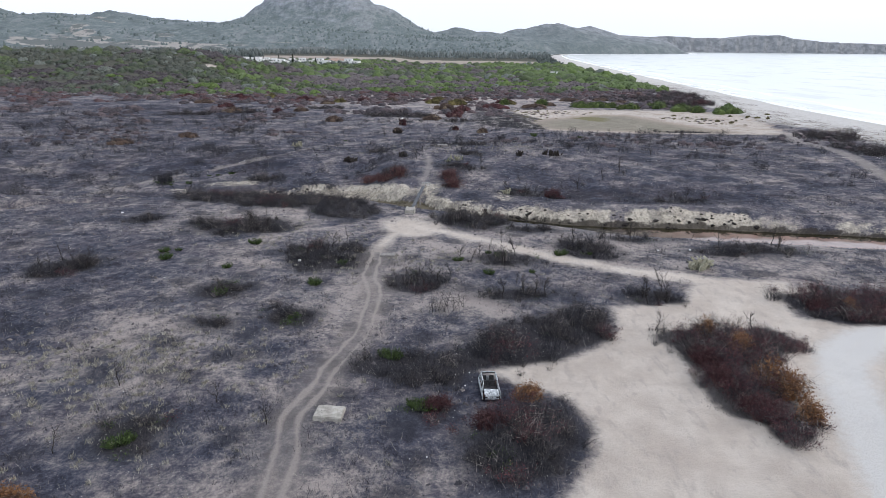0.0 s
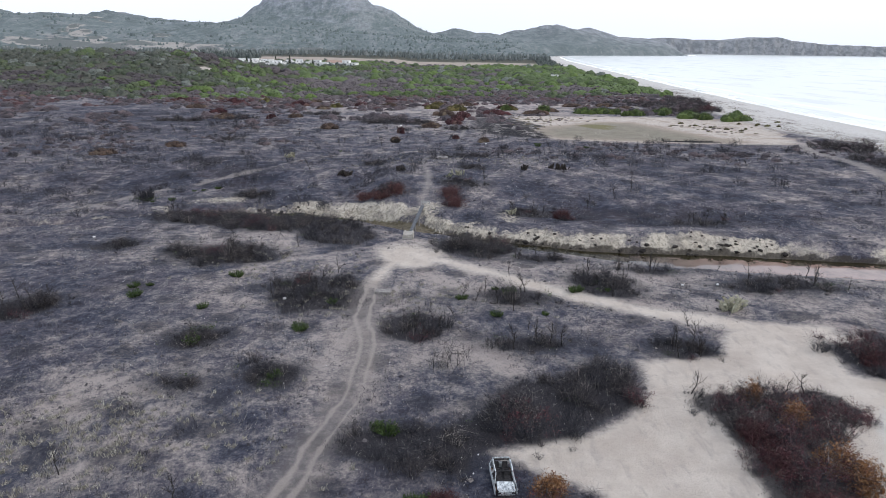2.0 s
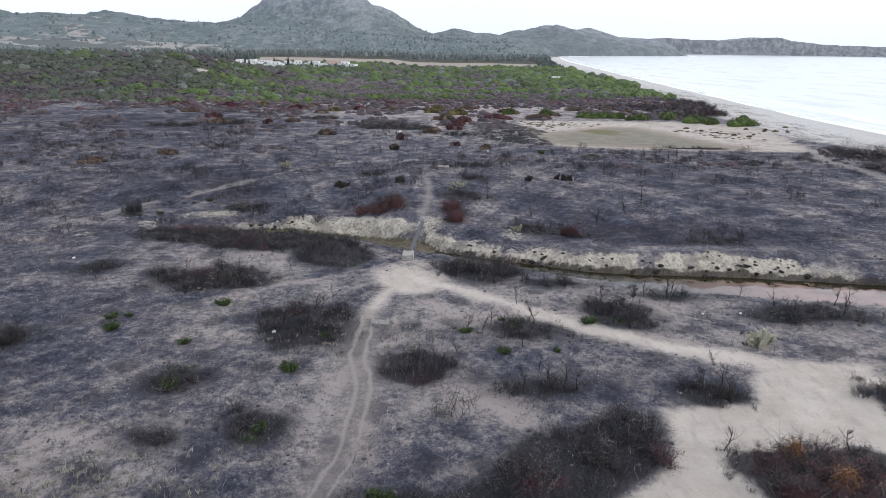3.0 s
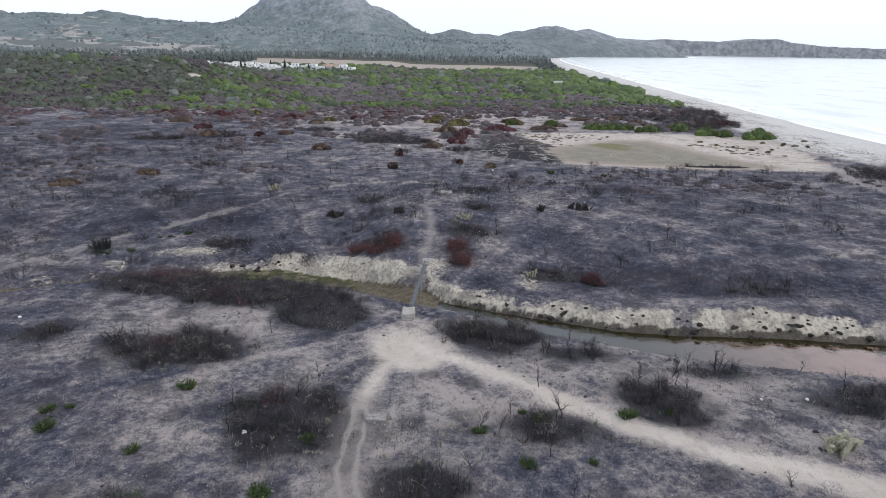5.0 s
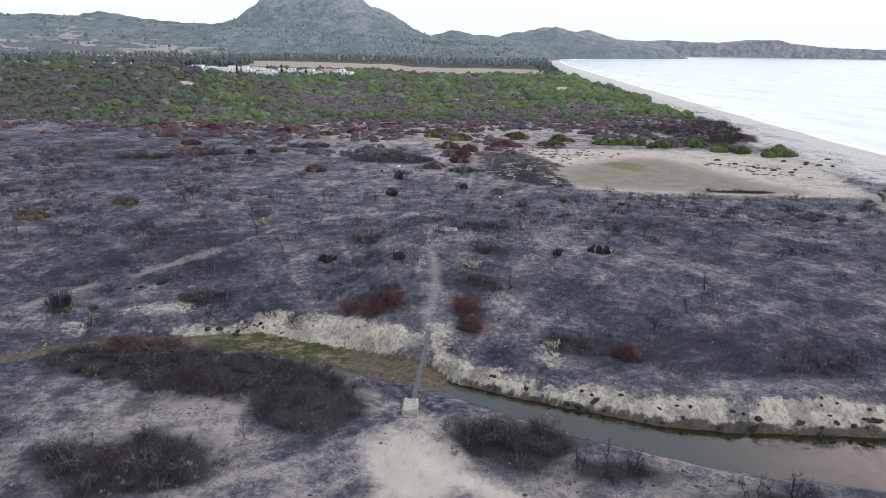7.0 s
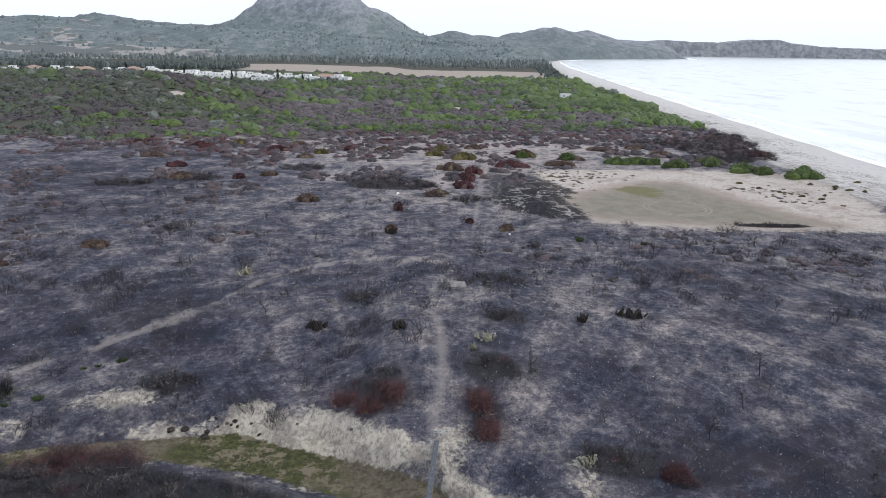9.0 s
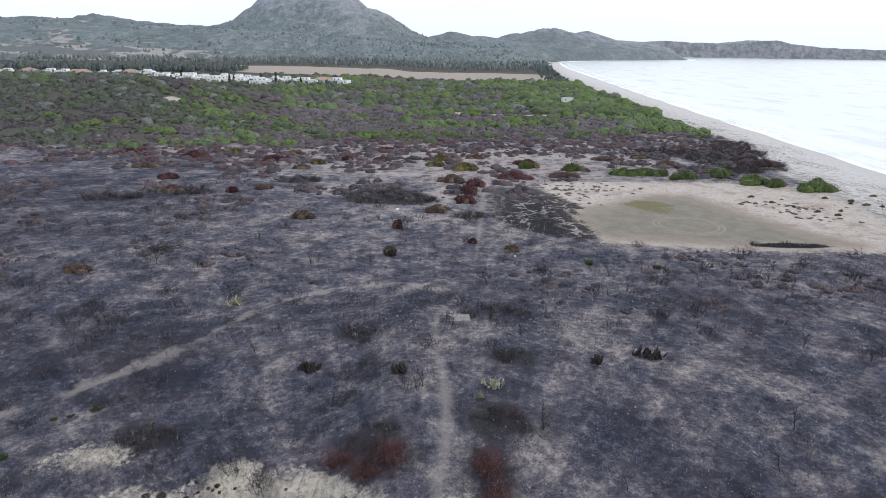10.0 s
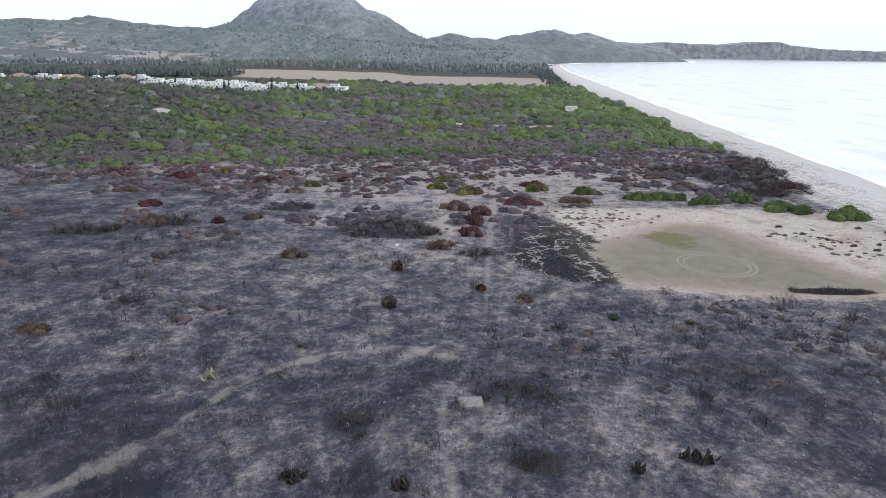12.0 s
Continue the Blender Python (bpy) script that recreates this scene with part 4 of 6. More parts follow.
        if k.sum() > 2:
            c = np.repeat(q[k] + [0, 0, 0.25], 12, 0) + r.normal(size=(k.sum() * 12, 3)) * [0.2, 0.2, 0.18]
            under("green_regrowth", mesh_of("green_regrowth", *flakes(c, 0.075, r, 0.8), GREEN_SHOOT), root, "fresh green shoots", "stuff")
    return root


def thicket_label(red, green):
    if red > 0.3:
        return "scorched thicket with dark red dead leaves on bare sand"
    if green > 0.03:
        return "low charred shrubs with fresh green shoots at their base"
    return "dense thicket of charred black bare shrubs on ashy ground"


for k, (pts, tall, red, green) in enumerate(THICKET_AREAS):
    box = (min(p[0] for p in pts), min(p[1] for p in pts), max(p[0] for p in pts), max(p[1] for p in pts))
    build_thicket(ragged_area(pts), box, tall, red, green, 100 + k, thicket_label(red, green))
for k, (cx, cy, rx, ry, tall, red, green) in enumerate(THICKETS):
    build_thicket(ragged_round((cx, cy, rx, ry)), (cx - rx, cy - ry, cx + rx, cy + ry), tall, red, green, 200 + k,
                  thicket_label(red, green))


# ---- low burnt stubble over the heath ----
def open_ground(x, y):
    """True where scrub stubble stands: off the sand, the water, the pond and the beach."""
    near, far = creek_edges(x)
    ok = (area_distance(SAND_LOT, x, y) > 0.3) & (line_distance(TRACK_EAST, x, y) > 1.3) & (line_distance(TRACK_WEST, x, y) > 1.5)
    ok &= (np.hypot((x + 0.5) / 5.6, (y + 11.0) / 5.2) > 1.05) & ((y < near - 3.0) | (y > far + 2.6))
    ok &= (area_distance(POND_SHORE, x, y) > 1) & (x < np.interp(y, VEG_Y, VEG_X)) & (line_distance(PATH_NORTH, x, y) > 0.7)
    return ok & (line_distance(PATH_BEACH, x, y) > 1.5)


def build_stubble(name, box, count, each, spread, tall, girth, seed, threshold, material, label, sides=1, category="burnt scrub"):
    r = np.random.default_rng(seed)
    y = r.uniform(box[0], box[1], count)
    x = r.uniform(-1, 1, count) * (y + 130) * 0.72
    keep = (fbm(x, y, 4.5, 4) + 0.25 * (fbm(x, y, 30, 2) - 0.5) + 0.12 * r.random(count) > threshold) & open_ground(x, y)
    x, y = x[keep], y[keep]
    size = 0.35 + r.random(len(x)) ** 2 * 1.1
    big = np.repeat(size, each)
    x, y = np.repeat(x, each) + r.normal(size=len(big)) * spread * big, np.repeat(y, each) + r.normal(size=len(big)) * spread * big
    p = np.stack([x, y, height(x, y) - 0.03], 1)
    h = tall * (0.35 + 0.8 * r.random(len(x))) * (0.3 + big)
    (v, f), _ = scrub(p, h, r, sides, 0.9, girth)
    whole(name, mesh_of(name, v, f, material), label, category, "stuff")


build_stubble("burnt_stubble", (-88, 6), 7200, 6, 0.42, 0.55, 0.018, 11, 0.50, CHAR, "scattered charred tussocks standing in the ash")
build_stubble("burnt_stubble", (8, 62), 7000, 6, 0.5, 0.60, 0.023, 12, 0.48, CHAR, "dense charred tussocks standing in dark ash")
build_stubble("burnt_stubble", (62, 200), 7600, 5, 0.7, 0.95, 0.040, 13, 0.50, CHAR, "charred tussocks standing on the far heath")
build_stubble("dry_stalks", (-88, 62), 38000, 1, 0.4, 0.55, 0.017, 14, 0.40, STRAW, "thin ash-grey dry stalks among the char", 0, "dry grass")
build_stubble("dry_stalks", (62, 150), 24000, 1, 0.4, 0.70, 0.030, 15, 0.40, STRAW, "thin ash-grey dry stalks on the far heath", 0, "dry grass")


# ---- low scorched and living scrub, far ----
def bush_mass(x, y, z, wide, tall, tint, r, around, rings, tufts, leaf):
    v, f, per = domes(x, y, z - 0.05, wide, wide * (0.75 + 0.4 * r.random(len(x))), tall, r, around, rings)
    t = np.repeat(tint, per)
    n = len(x)
    d = r.normal(size=(n, tufts, 3))
    d /= np.linalg.norm(d, axis=2, keepdims=True)
    d[:, :, 2] = np.abs(d[:, :, 2]) * 0.95 + 0.1
    c = np.stack([x[:, None] + d[:, :, 0] * wide[:, None], y[:, None] + d[:, :, 1] * wide[:, None] * 0.9, z[:, None] + d[:, :, 2] * tall[:, None]], 2)
    v2, f2 = flakes(c.reshape(-1, 3), np.repeat(leaf * wide, tufts), r, 0.2)
    vv, ff = join([(v, f), (v2, f2)])
    return vv, ff, np.concatenate([t, np.repeat(tint, tufts * 3)])


def build_scorched_scrub():
    r = np.random.default_rng(21)
    n = 10500
    y = 70 + 255 * r.random(n) ** 0.75
    x = r.uniform(-1, 1, n) * (y + 120) * 0.75
    edge = np.interp(x, BURN_X, BURN_Y)
    dense = 0.60 - 0.06 * smooth(y, 130, 170) - 0.24 * smooth(y, edge - 95, edge - 20) - 0.10 * smooth(x, 40, 100)
    keep = open_ground(x, y) & (fbm(x, y, 22, 4) > dense) & (y < edge + 12)
    x, y = x[keep], y[keep]
    red = 0.22 * smooth(y, np.interp(x, BURN_X, BURN_Y) - 110, np.interp(x, BURN_X, BURN_Y))
    tint = np.clip(r.random(len(x)) * 0.62 + red + 0.08 * r.random(len(x)), 0, 1)
    wide = (0.7 + 2.9 * r.random(len(x)) ** 2) * (0.6 + 0.45 * smooth(y, 110, 180))
    z = height(x, y)
    v, f, t = bush_mass(x, y, z, wide * 0.72, 0.14 + 0.36 * wide, tint, r, 7, 3, 8, 0.2)
    per = 12
    a, reach = r.random((len(x), per)) * 6.283, np.sqrt(r.random((len(x), per)))
    fan = np.stack([np.cos(a) * reach, np.sin(a) * reach, 0 * a], 2) * wide[:, None, None]
    base = (np.stack([x, y, z], 1)[:, None] + fan * 0.75).reshape(-1, 3)
    rise = (0.22 + 0.42 * wide[:, None] * (1 - 0.45 * reach ** 2)) * (0.6 + 0.7 * r.random((len(x), per)))
    tip = base + np.stack([fan[:, :, 0] * 0.35, fan[:, :, 1] * 0.35, rise], 2).reshape(-1, 3) + r.normal(size=base.shape) * 0.10
    vv, ff = spikes(base, tip, 0.055)
    (v, f), t = join([(v, f), (vv, ff)]), np.concatenate([t, np.repeat(tint, per * 4)])
    whole("scorched_scrub", mesh_of("scorched_scrub", v, f, SCORCHED, dict(tint=t), True), "low scorched brown and reddish scrub on pale ground", "scrub", "stuff")


def build_maquis():
    r = np.random.default_rng(22)
    pieces = []
    for n, lo, hi, around, wide0, tufts in ((9500, 255, 430, 7, 1.85, 11), (11000, 430, 900, 6, 3.0, 3)):
        y = r.uniform(lo, hi, n)
        x = r.uniform(-1, 1, n) * (y + 120) * 0.74
        edge = np.interp(x, BURN_X, BURN_Y)
        east = smooth(x, 40, 100) * smooth(y, 300, 340)
        keep = (y > edge + 14 * (fbm(x, y, 30) - 0.5) * 4) & (x < np.interp(y, VEG_Y, VEG_X) - 1) & (area_distance(FIELD, x, y) > 2)
        keep &= (fbm(x, y, 16, 3) + 0.2 * east > 0.31) & (np.hypot((x - 121) / 11, (y - 530) / 24) > 1)
        for gx, gy, gw, gd in CLEARINGS:
            keep &= np.hypot((x - gx) / gw, (y - gy) / gd) > 1
        x, y, edge, east = x[keep], y[keep], edge[keep], east[keep]
        patch = fbm(x, y * 1.8, 45, 4)
        tint = 0.36 + 1.5 * (patch - 0.5) + 0.38 * (r.random(len(x)) - 0.35) + 0.22 * east
        west = smooth(-x, 90, 190)
        tint = np.clip(tint - 0.14 * west + 0.16 * (1 - west), 0.19, 0.9)
        tint = np.where(r.random(len(x)) < 0.05, 0.97, tint)
        dead = fbm(x + 90, y * 1.7, 48, 4) + 0.085 * smooth(edge + 130 - y, 0, 110) - 0.16 * east - 0.085 * smooth(-x, 90, 190)
        dead = dead + 0.10 * np.exp(-((x - 20) / 70) ** 2 - ((y - 350) / 18) ** 2) + 0.12 * np.exp(-((x - 80) / 40) ** 2 - ((y - 340) / 14) ** 2)
        tint = np.where(dead + 0.05 * r.normal(size=len(x)) > 0.552, 0.09 - 0.05 * west + 0.05 * r.random(len(x)), tint)
        wide = wide0 * (0.5 + 1.7 * r.random(len(x)) ** 2.0 + 0.5 * east)
        tall = (0.42 + 0.45 * r.random(len(x))) * wide * np.where(tint < 0.16, 0.7, 1.0)
        pieces.append(bush_mass(x, y, height(x, y), wide, tall, tint, r, around, 3, tufts, 0.22))
    # big round bushes that stand out
    spots = np.array([(-213, 335), (-206, 331), (-143, 305), (-150, 309), (-137, 302), (-165, 363), (-158, 360), (-46, 305), (-35, 306), (-29, 309), (-61, 331), (-114, 308), (-108, 312),
                      (-136, 420), (30, 425), (46, 446), (58, 446), (70, 445), (90, 447), (100, 426), (-95, 330), (10, 322), (-180, 318), (-225, 352), (-120, 345)])
    x, y = spots[:, 0] + 0.0, spots[:, 1] + 0.0
    wide = 3.2 + 2.4 * r.random(len(x))
    tint = np.where(np.arange(len(x)) % 6 == 5, 0.97, 0.80 + 0.1 * r.random(len(x)))
    pieces.append(bush_mass(x, y, height(x, y), wide, 0.55 * wide, tint, r, 14, 5, 120, 0.12))
    v, f = join([(a, b) for a, b, _ in pieces])
    whole("maquis", mesh_of("maquis", v, f, MAQUIS, dict(tint=np.concatenate([p[2] for p in pieces])), True), "green and olive coastal maquis bushes on low dunes",
          "scrub", "stuff")


build_scorched_scrub()
build_maquis()


# ---- more materials ----
CONCRETE = two_tone("weathered_concrete", (0.24, 0.225, 0.20), (0.42, 0.40, 0.36), 2.0, 0.9, 0.2, 25)
CONCRETE_DARK = two_tone("stained_concrete", (0.15, 0.14, 0.135), (0.30, 0.28, 0.265), 3.0, 0.9, 0.2, 25)
DECK = two_tone("grey_weathered_deck", (0.050, 0.055, 0.064), (0.120, 0.126, 0.138), 4.0, 0.8, 0.3, 40)
RAIL = two_tone("bleached_timber", (0.34, 0.345, 0.34), (0.52, 0.52, 0.50), 6.0, 0.85, 0.2, 40)
ASH_METAL = two_tone("ash_white_burnt_sheet", (0.13, 0.145, 0.16), (0.66, 0.70, 0.72), 3.2, 0.75, 0.3, 14)
GREY_METAL = two_tone("burnt_grey_steel", (0.20, 0.215, 0.225), (0.48, 0.51, 0.53), 5.0, 0.65, 0.4, 30)
SOOT = two_tone("soot_black_steel", (0.012, 0.012, 0.013), (0.045, 0.043, 0.045), 6.0, 0.85, 0.2, 30)
RUST = two_tone("rusted_steel", (0.07, 0.04, 0.03), (0.19, 0.11, 0.075), 8.0, 0.85, 0.2, 40)
PLASTER = two_tone("white_plaster", (0.66, 0.655, 0.64), (0.80, 0.80, 0.79), 0.3, 0.85, 0.2, 3)
PLASTER_WARM = two_tone("sand_plaster", (0.50, 0.43, 0.36), (0.62, 0.55, 0.47), 0.3, 0.85, 0.2, 3)
ROOF_GREY = two_tone("grey_flat_roof", (0.46, 0.455, 0.44), (0.66, 0.655, 0.64), 0.12, 0.9, 0.2, 3)
ROOF_TILE = two_tone("terracotta_tiles", (0.27, 0.185, 0.15), (0.40, 0.295, 0.24), 0.6, 0.9, 0.2, 5)
GLASS = two_tone("dark_window_glass", (0.02, 0.022, 0.026), (0.05, 0.055, 0.06), 1.0, 0.12, 0.5, 3)
SHUTTER = two_tone("painted_door", (0.12, 0.16, 0.18), (0.20, 0.25, 0.27), 1.0, 0.6, 0.3, 5)
PEAR = two_tone("heat_bleached_cactus", (0.20, 0.195, 0.14), (0.42, 0.40, 0.30), 5.0, 0.8, 0.25, 25)
PEAR_GREEN = two_tone("scorched_green_cactus", (0.14, 0.17, 0.09), (0.30, 0.31, 0.18), 5.0, 0.8, 0.25, 25)
STUB = two_tone("charred_palm_stub", (0.014, 0.013, 0.013), (0.060, 0.050, 0.044), 7.0, 0.95, 0.1, 30)
CLOD = two_tone("dark_peaty_earth", (0.018, 0.016, 0.016), (0.060, 0.053, 0.048), 3.0, 0.95, 0.1, 12)
SNAG = two_tone("charred_trunk_bark", (0.014, 0.013, 0.013), (0.060, 0.054, 0.052), 8.0, 0.95, 0.1, 40)
REED = by_island("bleached_dead_reeds", (0.22, 0.195, 0.155), (0.43, 0.39, 0.315), (0.58, 0.53, 0.43), 0.22)
GRASS = by_island("pale_dry_grass", (0.20, 0.19, 0.155), (0.38, 0.355, 0.30), (0.50, 0.475, 0.41), 0.25)
MAROON = by_island("maroon_dead_leaves", (0.034, 0.017, 0.020), (0.105, 0.048, 0.050), (0.16, 0.10, 0.09), 0.12)
RED_SHRUB = by_island("bright_red_dead_leaves", (0.058, 0.031, 0.033), (0.142, 0.068, 0.067), (0.23, 0.15, 0.13), 0.15)
BROWN = by_island("brown_dead_leaves", (0.045, 0.034, 0.030), (0.135, 0.095, 0.075), (0.19, 0.15, 0.11), 0.12)
OLIVE = by_island("half_scorched_olive_leaves", (0.05, 0.045, 0.022), (0.15, 0.125, 0.055), (0.19, 0.18, 0.07), 0.15)
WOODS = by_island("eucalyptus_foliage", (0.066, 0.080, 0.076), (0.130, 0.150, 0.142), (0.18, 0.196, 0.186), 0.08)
# paler copy of the tree foliage, with distance haze painted in
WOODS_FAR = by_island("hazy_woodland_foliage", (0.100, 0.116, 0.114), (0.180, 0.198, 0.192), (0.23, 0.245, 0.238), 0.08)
CYPRESS = by_island("cypress_foliage", (0.018, 0.026, 0.016), (0.045, 0.058, 0.034), (0.06, 0.07, 0.045), 0.1)
TRACE = two_tone("pale_tyre_trace", (0.265, 0.238, 0.20), (0.31, 0.28, 0.24), 2.0, 0.95, 0.1, 20)
TUSSOCK = by_island("ash_caked_tussocks", (0.055, 0.053, 0.062), (0.150, 0.136, 0.138), (0.24, 0.215, 0.20), 0.08)
CHIP = by_island("white_snail_shells", (0.35, 0.34, 0.32), (0.62, 0.61, 0.58), (0.75, 0.74, 0.72), 0.3)


# ---- small builders ----
def block(sx, sy, sz, bevel=0.02, taper=1.0, segments=1):
    """A bevelled block that stands on its base; taper narrows the top."""
    bm = bmesh.new()
    bmesh.ops.create_cube(bm, size=1)
    for v in bm.verts:
        k = taper if v.co.z > 0 else 1.0
        v.co = Vector((v.co.x * sx * k, v.co.y * sy * k, (v.co.z + 0.5) * sz))
    if bevel:
        bmesh.ops.bevel(bm, geom=bm.edges[:], offset=bevel, segments=segments, affect="EDGES")
    return bm


def part(name, bm, material, parent, label="", at=None, smooth_shade=False):
    me = bpy.data.meshes.new(name)
    bm.to_mesh(me)
    bm.free()
    me.materials.append(material)
    me.polygons.foreach_set("use_smooth", np.full(len(me.polygons), smooth_shade))
    return under(name, me, parent, label, at=at)


def worn(bm, amount, scale, seed=0.0):
    for v in bm.verts:
        v.co += noise.noise_vector(v.co * scale + Vector((seed, seed, seed))) * amount
    return bm


def tube(points, radii, sides=5):
    pts = np.asarray(points, float)
    d = np.gradient(pts, axis=0)
    _, u, v = frames_of(d)
    a = np.arange(sides) * 2 * math.pi / sides
    ring = pts[:, None] + np.asarray(radii)[:, None, None] * (u[:, None] * np.cos(a)[None, :, None] + v[:, None] * np.sin(a)[None, :, None])
    n = len(pts)
    faces = []
    for i in range(n - 1):
        for k in range(sides):
            p, q = i * sides + k, i * sides + (k + 1) % sides
            faces += [(p, q, q + sides), (p, q + sides, p + sides)]
    return ring.reshape(-1, 3), np.array(faces)


# ---- the burnt-out car ----
def build_car(x, y, turn):
    car = thing("burnt_car", "burnt-out small car shell, roofless, ash-white bonnet and grey pillars", "car", x, y, None, turn)
    wide, length = 1.66, 3.3
    floor_pan = block(wide * 0.9, length * 0.9, 0.12, 0.03)
    part("floor_pan", floor_pan, SOOT, car, "soot-black floor", pose(0, 0, 0.22))
    for side in (-1, 1):
        bm = block(0.06, length * 0.94, 0.46, 0.02, 0.98, 2)
        part("side_panel", worn(bm, 0.03, 3, side), GREY_METAL, car, "scorched grey side panel", pose(side * (wide / 2 - 0.05), 0, 0.28))
        for k, (y0, z0, y1, z1) in enumerate(((-0.85, 0.72, -0.36, 1.36), (0.36, 0.72, 0.36, 1.40), (1.48, 0.74, 1.22, 1.36))):
            v, f = tube([(side * 0.71, y0, z0), (side * 0.64, (y0 + y1) / 2, (z0 + z1) / 2 + 0.03), (side * 0.58, y1, z1)], [0.055, 0.045, 0.045], 6)
            under("pillar", mesh_of("pillar", v, f, GREY_METAL, None, True), car)
        v, f = tube([(side * 0.60, -0.38, 1.35), (side * 0.63, 0.0, 1.41), (side * 0.63, 0.8, 1.41), (side * 0.58, 1.24, 1.35)], [0.05] * 4, 6)
        under("roof_rail", mesh_of("roof_rail", v, f, ASH_METAL, None, True), car)
        for end in (-1.05, 1.05):
            bm = bmesh.new()
            bmesh.ops.create_cone(bm, cap_ends=True, segments=18, radius1=0.27, radius2=0.27, depth=0.16)
            bmesh.ops.rotate(bm, verts=bm.verts, cent=(0, 0, 0), matrix=Matrix.Rotation(math.pi / 2, 3, "Y"))
            wheel = part("wheel", bm, RUST, car, "bare rusted wheel rim", pose(side * 0.66, end, 0.24))
            bm = bmesh.new()
            bmesh.ops.create_cone(bm, cap_ends=True, segments=12, radius1=0.12, radius2=0.09, depth=0.2)
            bmesh.ops.rotate(bm, verts=bm.verts, cent=(0, 0, 0), matrix=Matrix.Rotation(math.pi / 2, 3, "Y"))
            part("hub", bm, SOOT, wheel)
    for yy, zz, half, metal in ((-0.37, 1.36, 0.60, SOOT), (1.23, 1.36, 0.58, ASH_METAL), (0.98, 1.39, 0.60, SOOT)):
        v, f = tube([(-half, yy, zz), (0, yy - 0.03, zz + 0.03), (half, yy, zz)], [0.05] * 3, 6)
        under("roof_bow", mesh_of("roof_bow", v, f, metal, None, True), car)
    bonnet = block(wide * 0.78, 0.92, 0.07, 0.03, 0.86, 3)
    part("bonnet", worn(bonnet, 0.08, 2.6, 4), ASH_METAL, car, "buckled ash-white bonnet", pose(0, -1.22, 0.74, 7))
    part("front_panel", worn(block(wide * 0.74, 0.14, 0.42, 0.06, 0.9, 3), 0.05, 4, 1), ASH_METAL, car, "ash-white nose", pose(0, -1.62, 0.30))
    part("tailgate", worn(block(wide * 0.78, 0.10, 0.50, 0.04, 0.92, 3), 0.03, 4, 2), GREY_METAL, car, "grey scorched tailgate", pose(0, 1.56, 0.28))
    part("bulkhead", block(wide * 0.84, 0.10, 0.5, 0.03), SOOT, car, "", pose(0, -0.78, 0.28))
    part("dashboard", worn(block(1.2, 0.3, 0.22, 0.05, 0.9, 2), 0.03, 5), SOOT, car, "", pose(0, -0.66, 0.62))
    for sx, sy in ((-0.33, 0.1), (0.33, 0.1), (-0.33, 0.95), (0.33, 0.95)):
        seat = part("seat", worn(block(0.48, 0.46, 0.12, 0.03), 0.02, 6, sx), SOOT, car, "charred seat frame", pose(sx, sy, 0.40))
        part("backrest", worn(block(0.46, 0.08, 0.52, 0.03, 0.85), 0.02, 6, sy), SOOT, seat, "", pose(0, 0.24, 0.08, -14))
    for side in (-1, 1):
        part("headlight", block(0.26, 0.05, 0.14, 0.02), SOOT, car, "empty headlight socket", pose(side * 0.5, -1.695, 0.46))
    return car


build_car(8.45, -61.3, 3)


# ---- concrete pieces ----
def build_slab(x, y, wide, deep, tall, turn, label, seed, material=CONCRETE):
    slab = thing("concrete_slab", label, "concrete slab", x, y, ground_at(x, y) - 0.12, turn)
    part("top", worn(block(wide, deep, tall + 0.12, 0.06, 0.97, 2), 0.05, 2.2, seed), material, slab)
    r = random.Random(seed)
    for k in range(5):
        bm = bmesh.new()
        bmesh.ops.create_icosphere(bm, subdivisions=1, radius=0.10 + 0.10 * r.random())
        part("rubble", worn(bm, 0.06, 6, k + seed), CONCRETE_DARK, slab, "", pose(r.uniform(-0.7, 0.7) * wide, r.choice((-0.6, 0.6)) * deep, 0.14))
    return slab


build_slab(-4.7, -65.2, 2.3, 1.9, 0.32, -6, "weathered concrete well cover with a stained corner", 1)
build_slab(5.0, 66.4, 3.6, 3.0, 0.32, 2, "flat pale concrete slab set in burnt heath", 2, CONCRETE_DARK)
build_slab(-3.0, -24.4, 2.0, 1.3, 0.28, -4, "broken low concrete footing beside the sandy track", 3, CONCRETE_DARK)


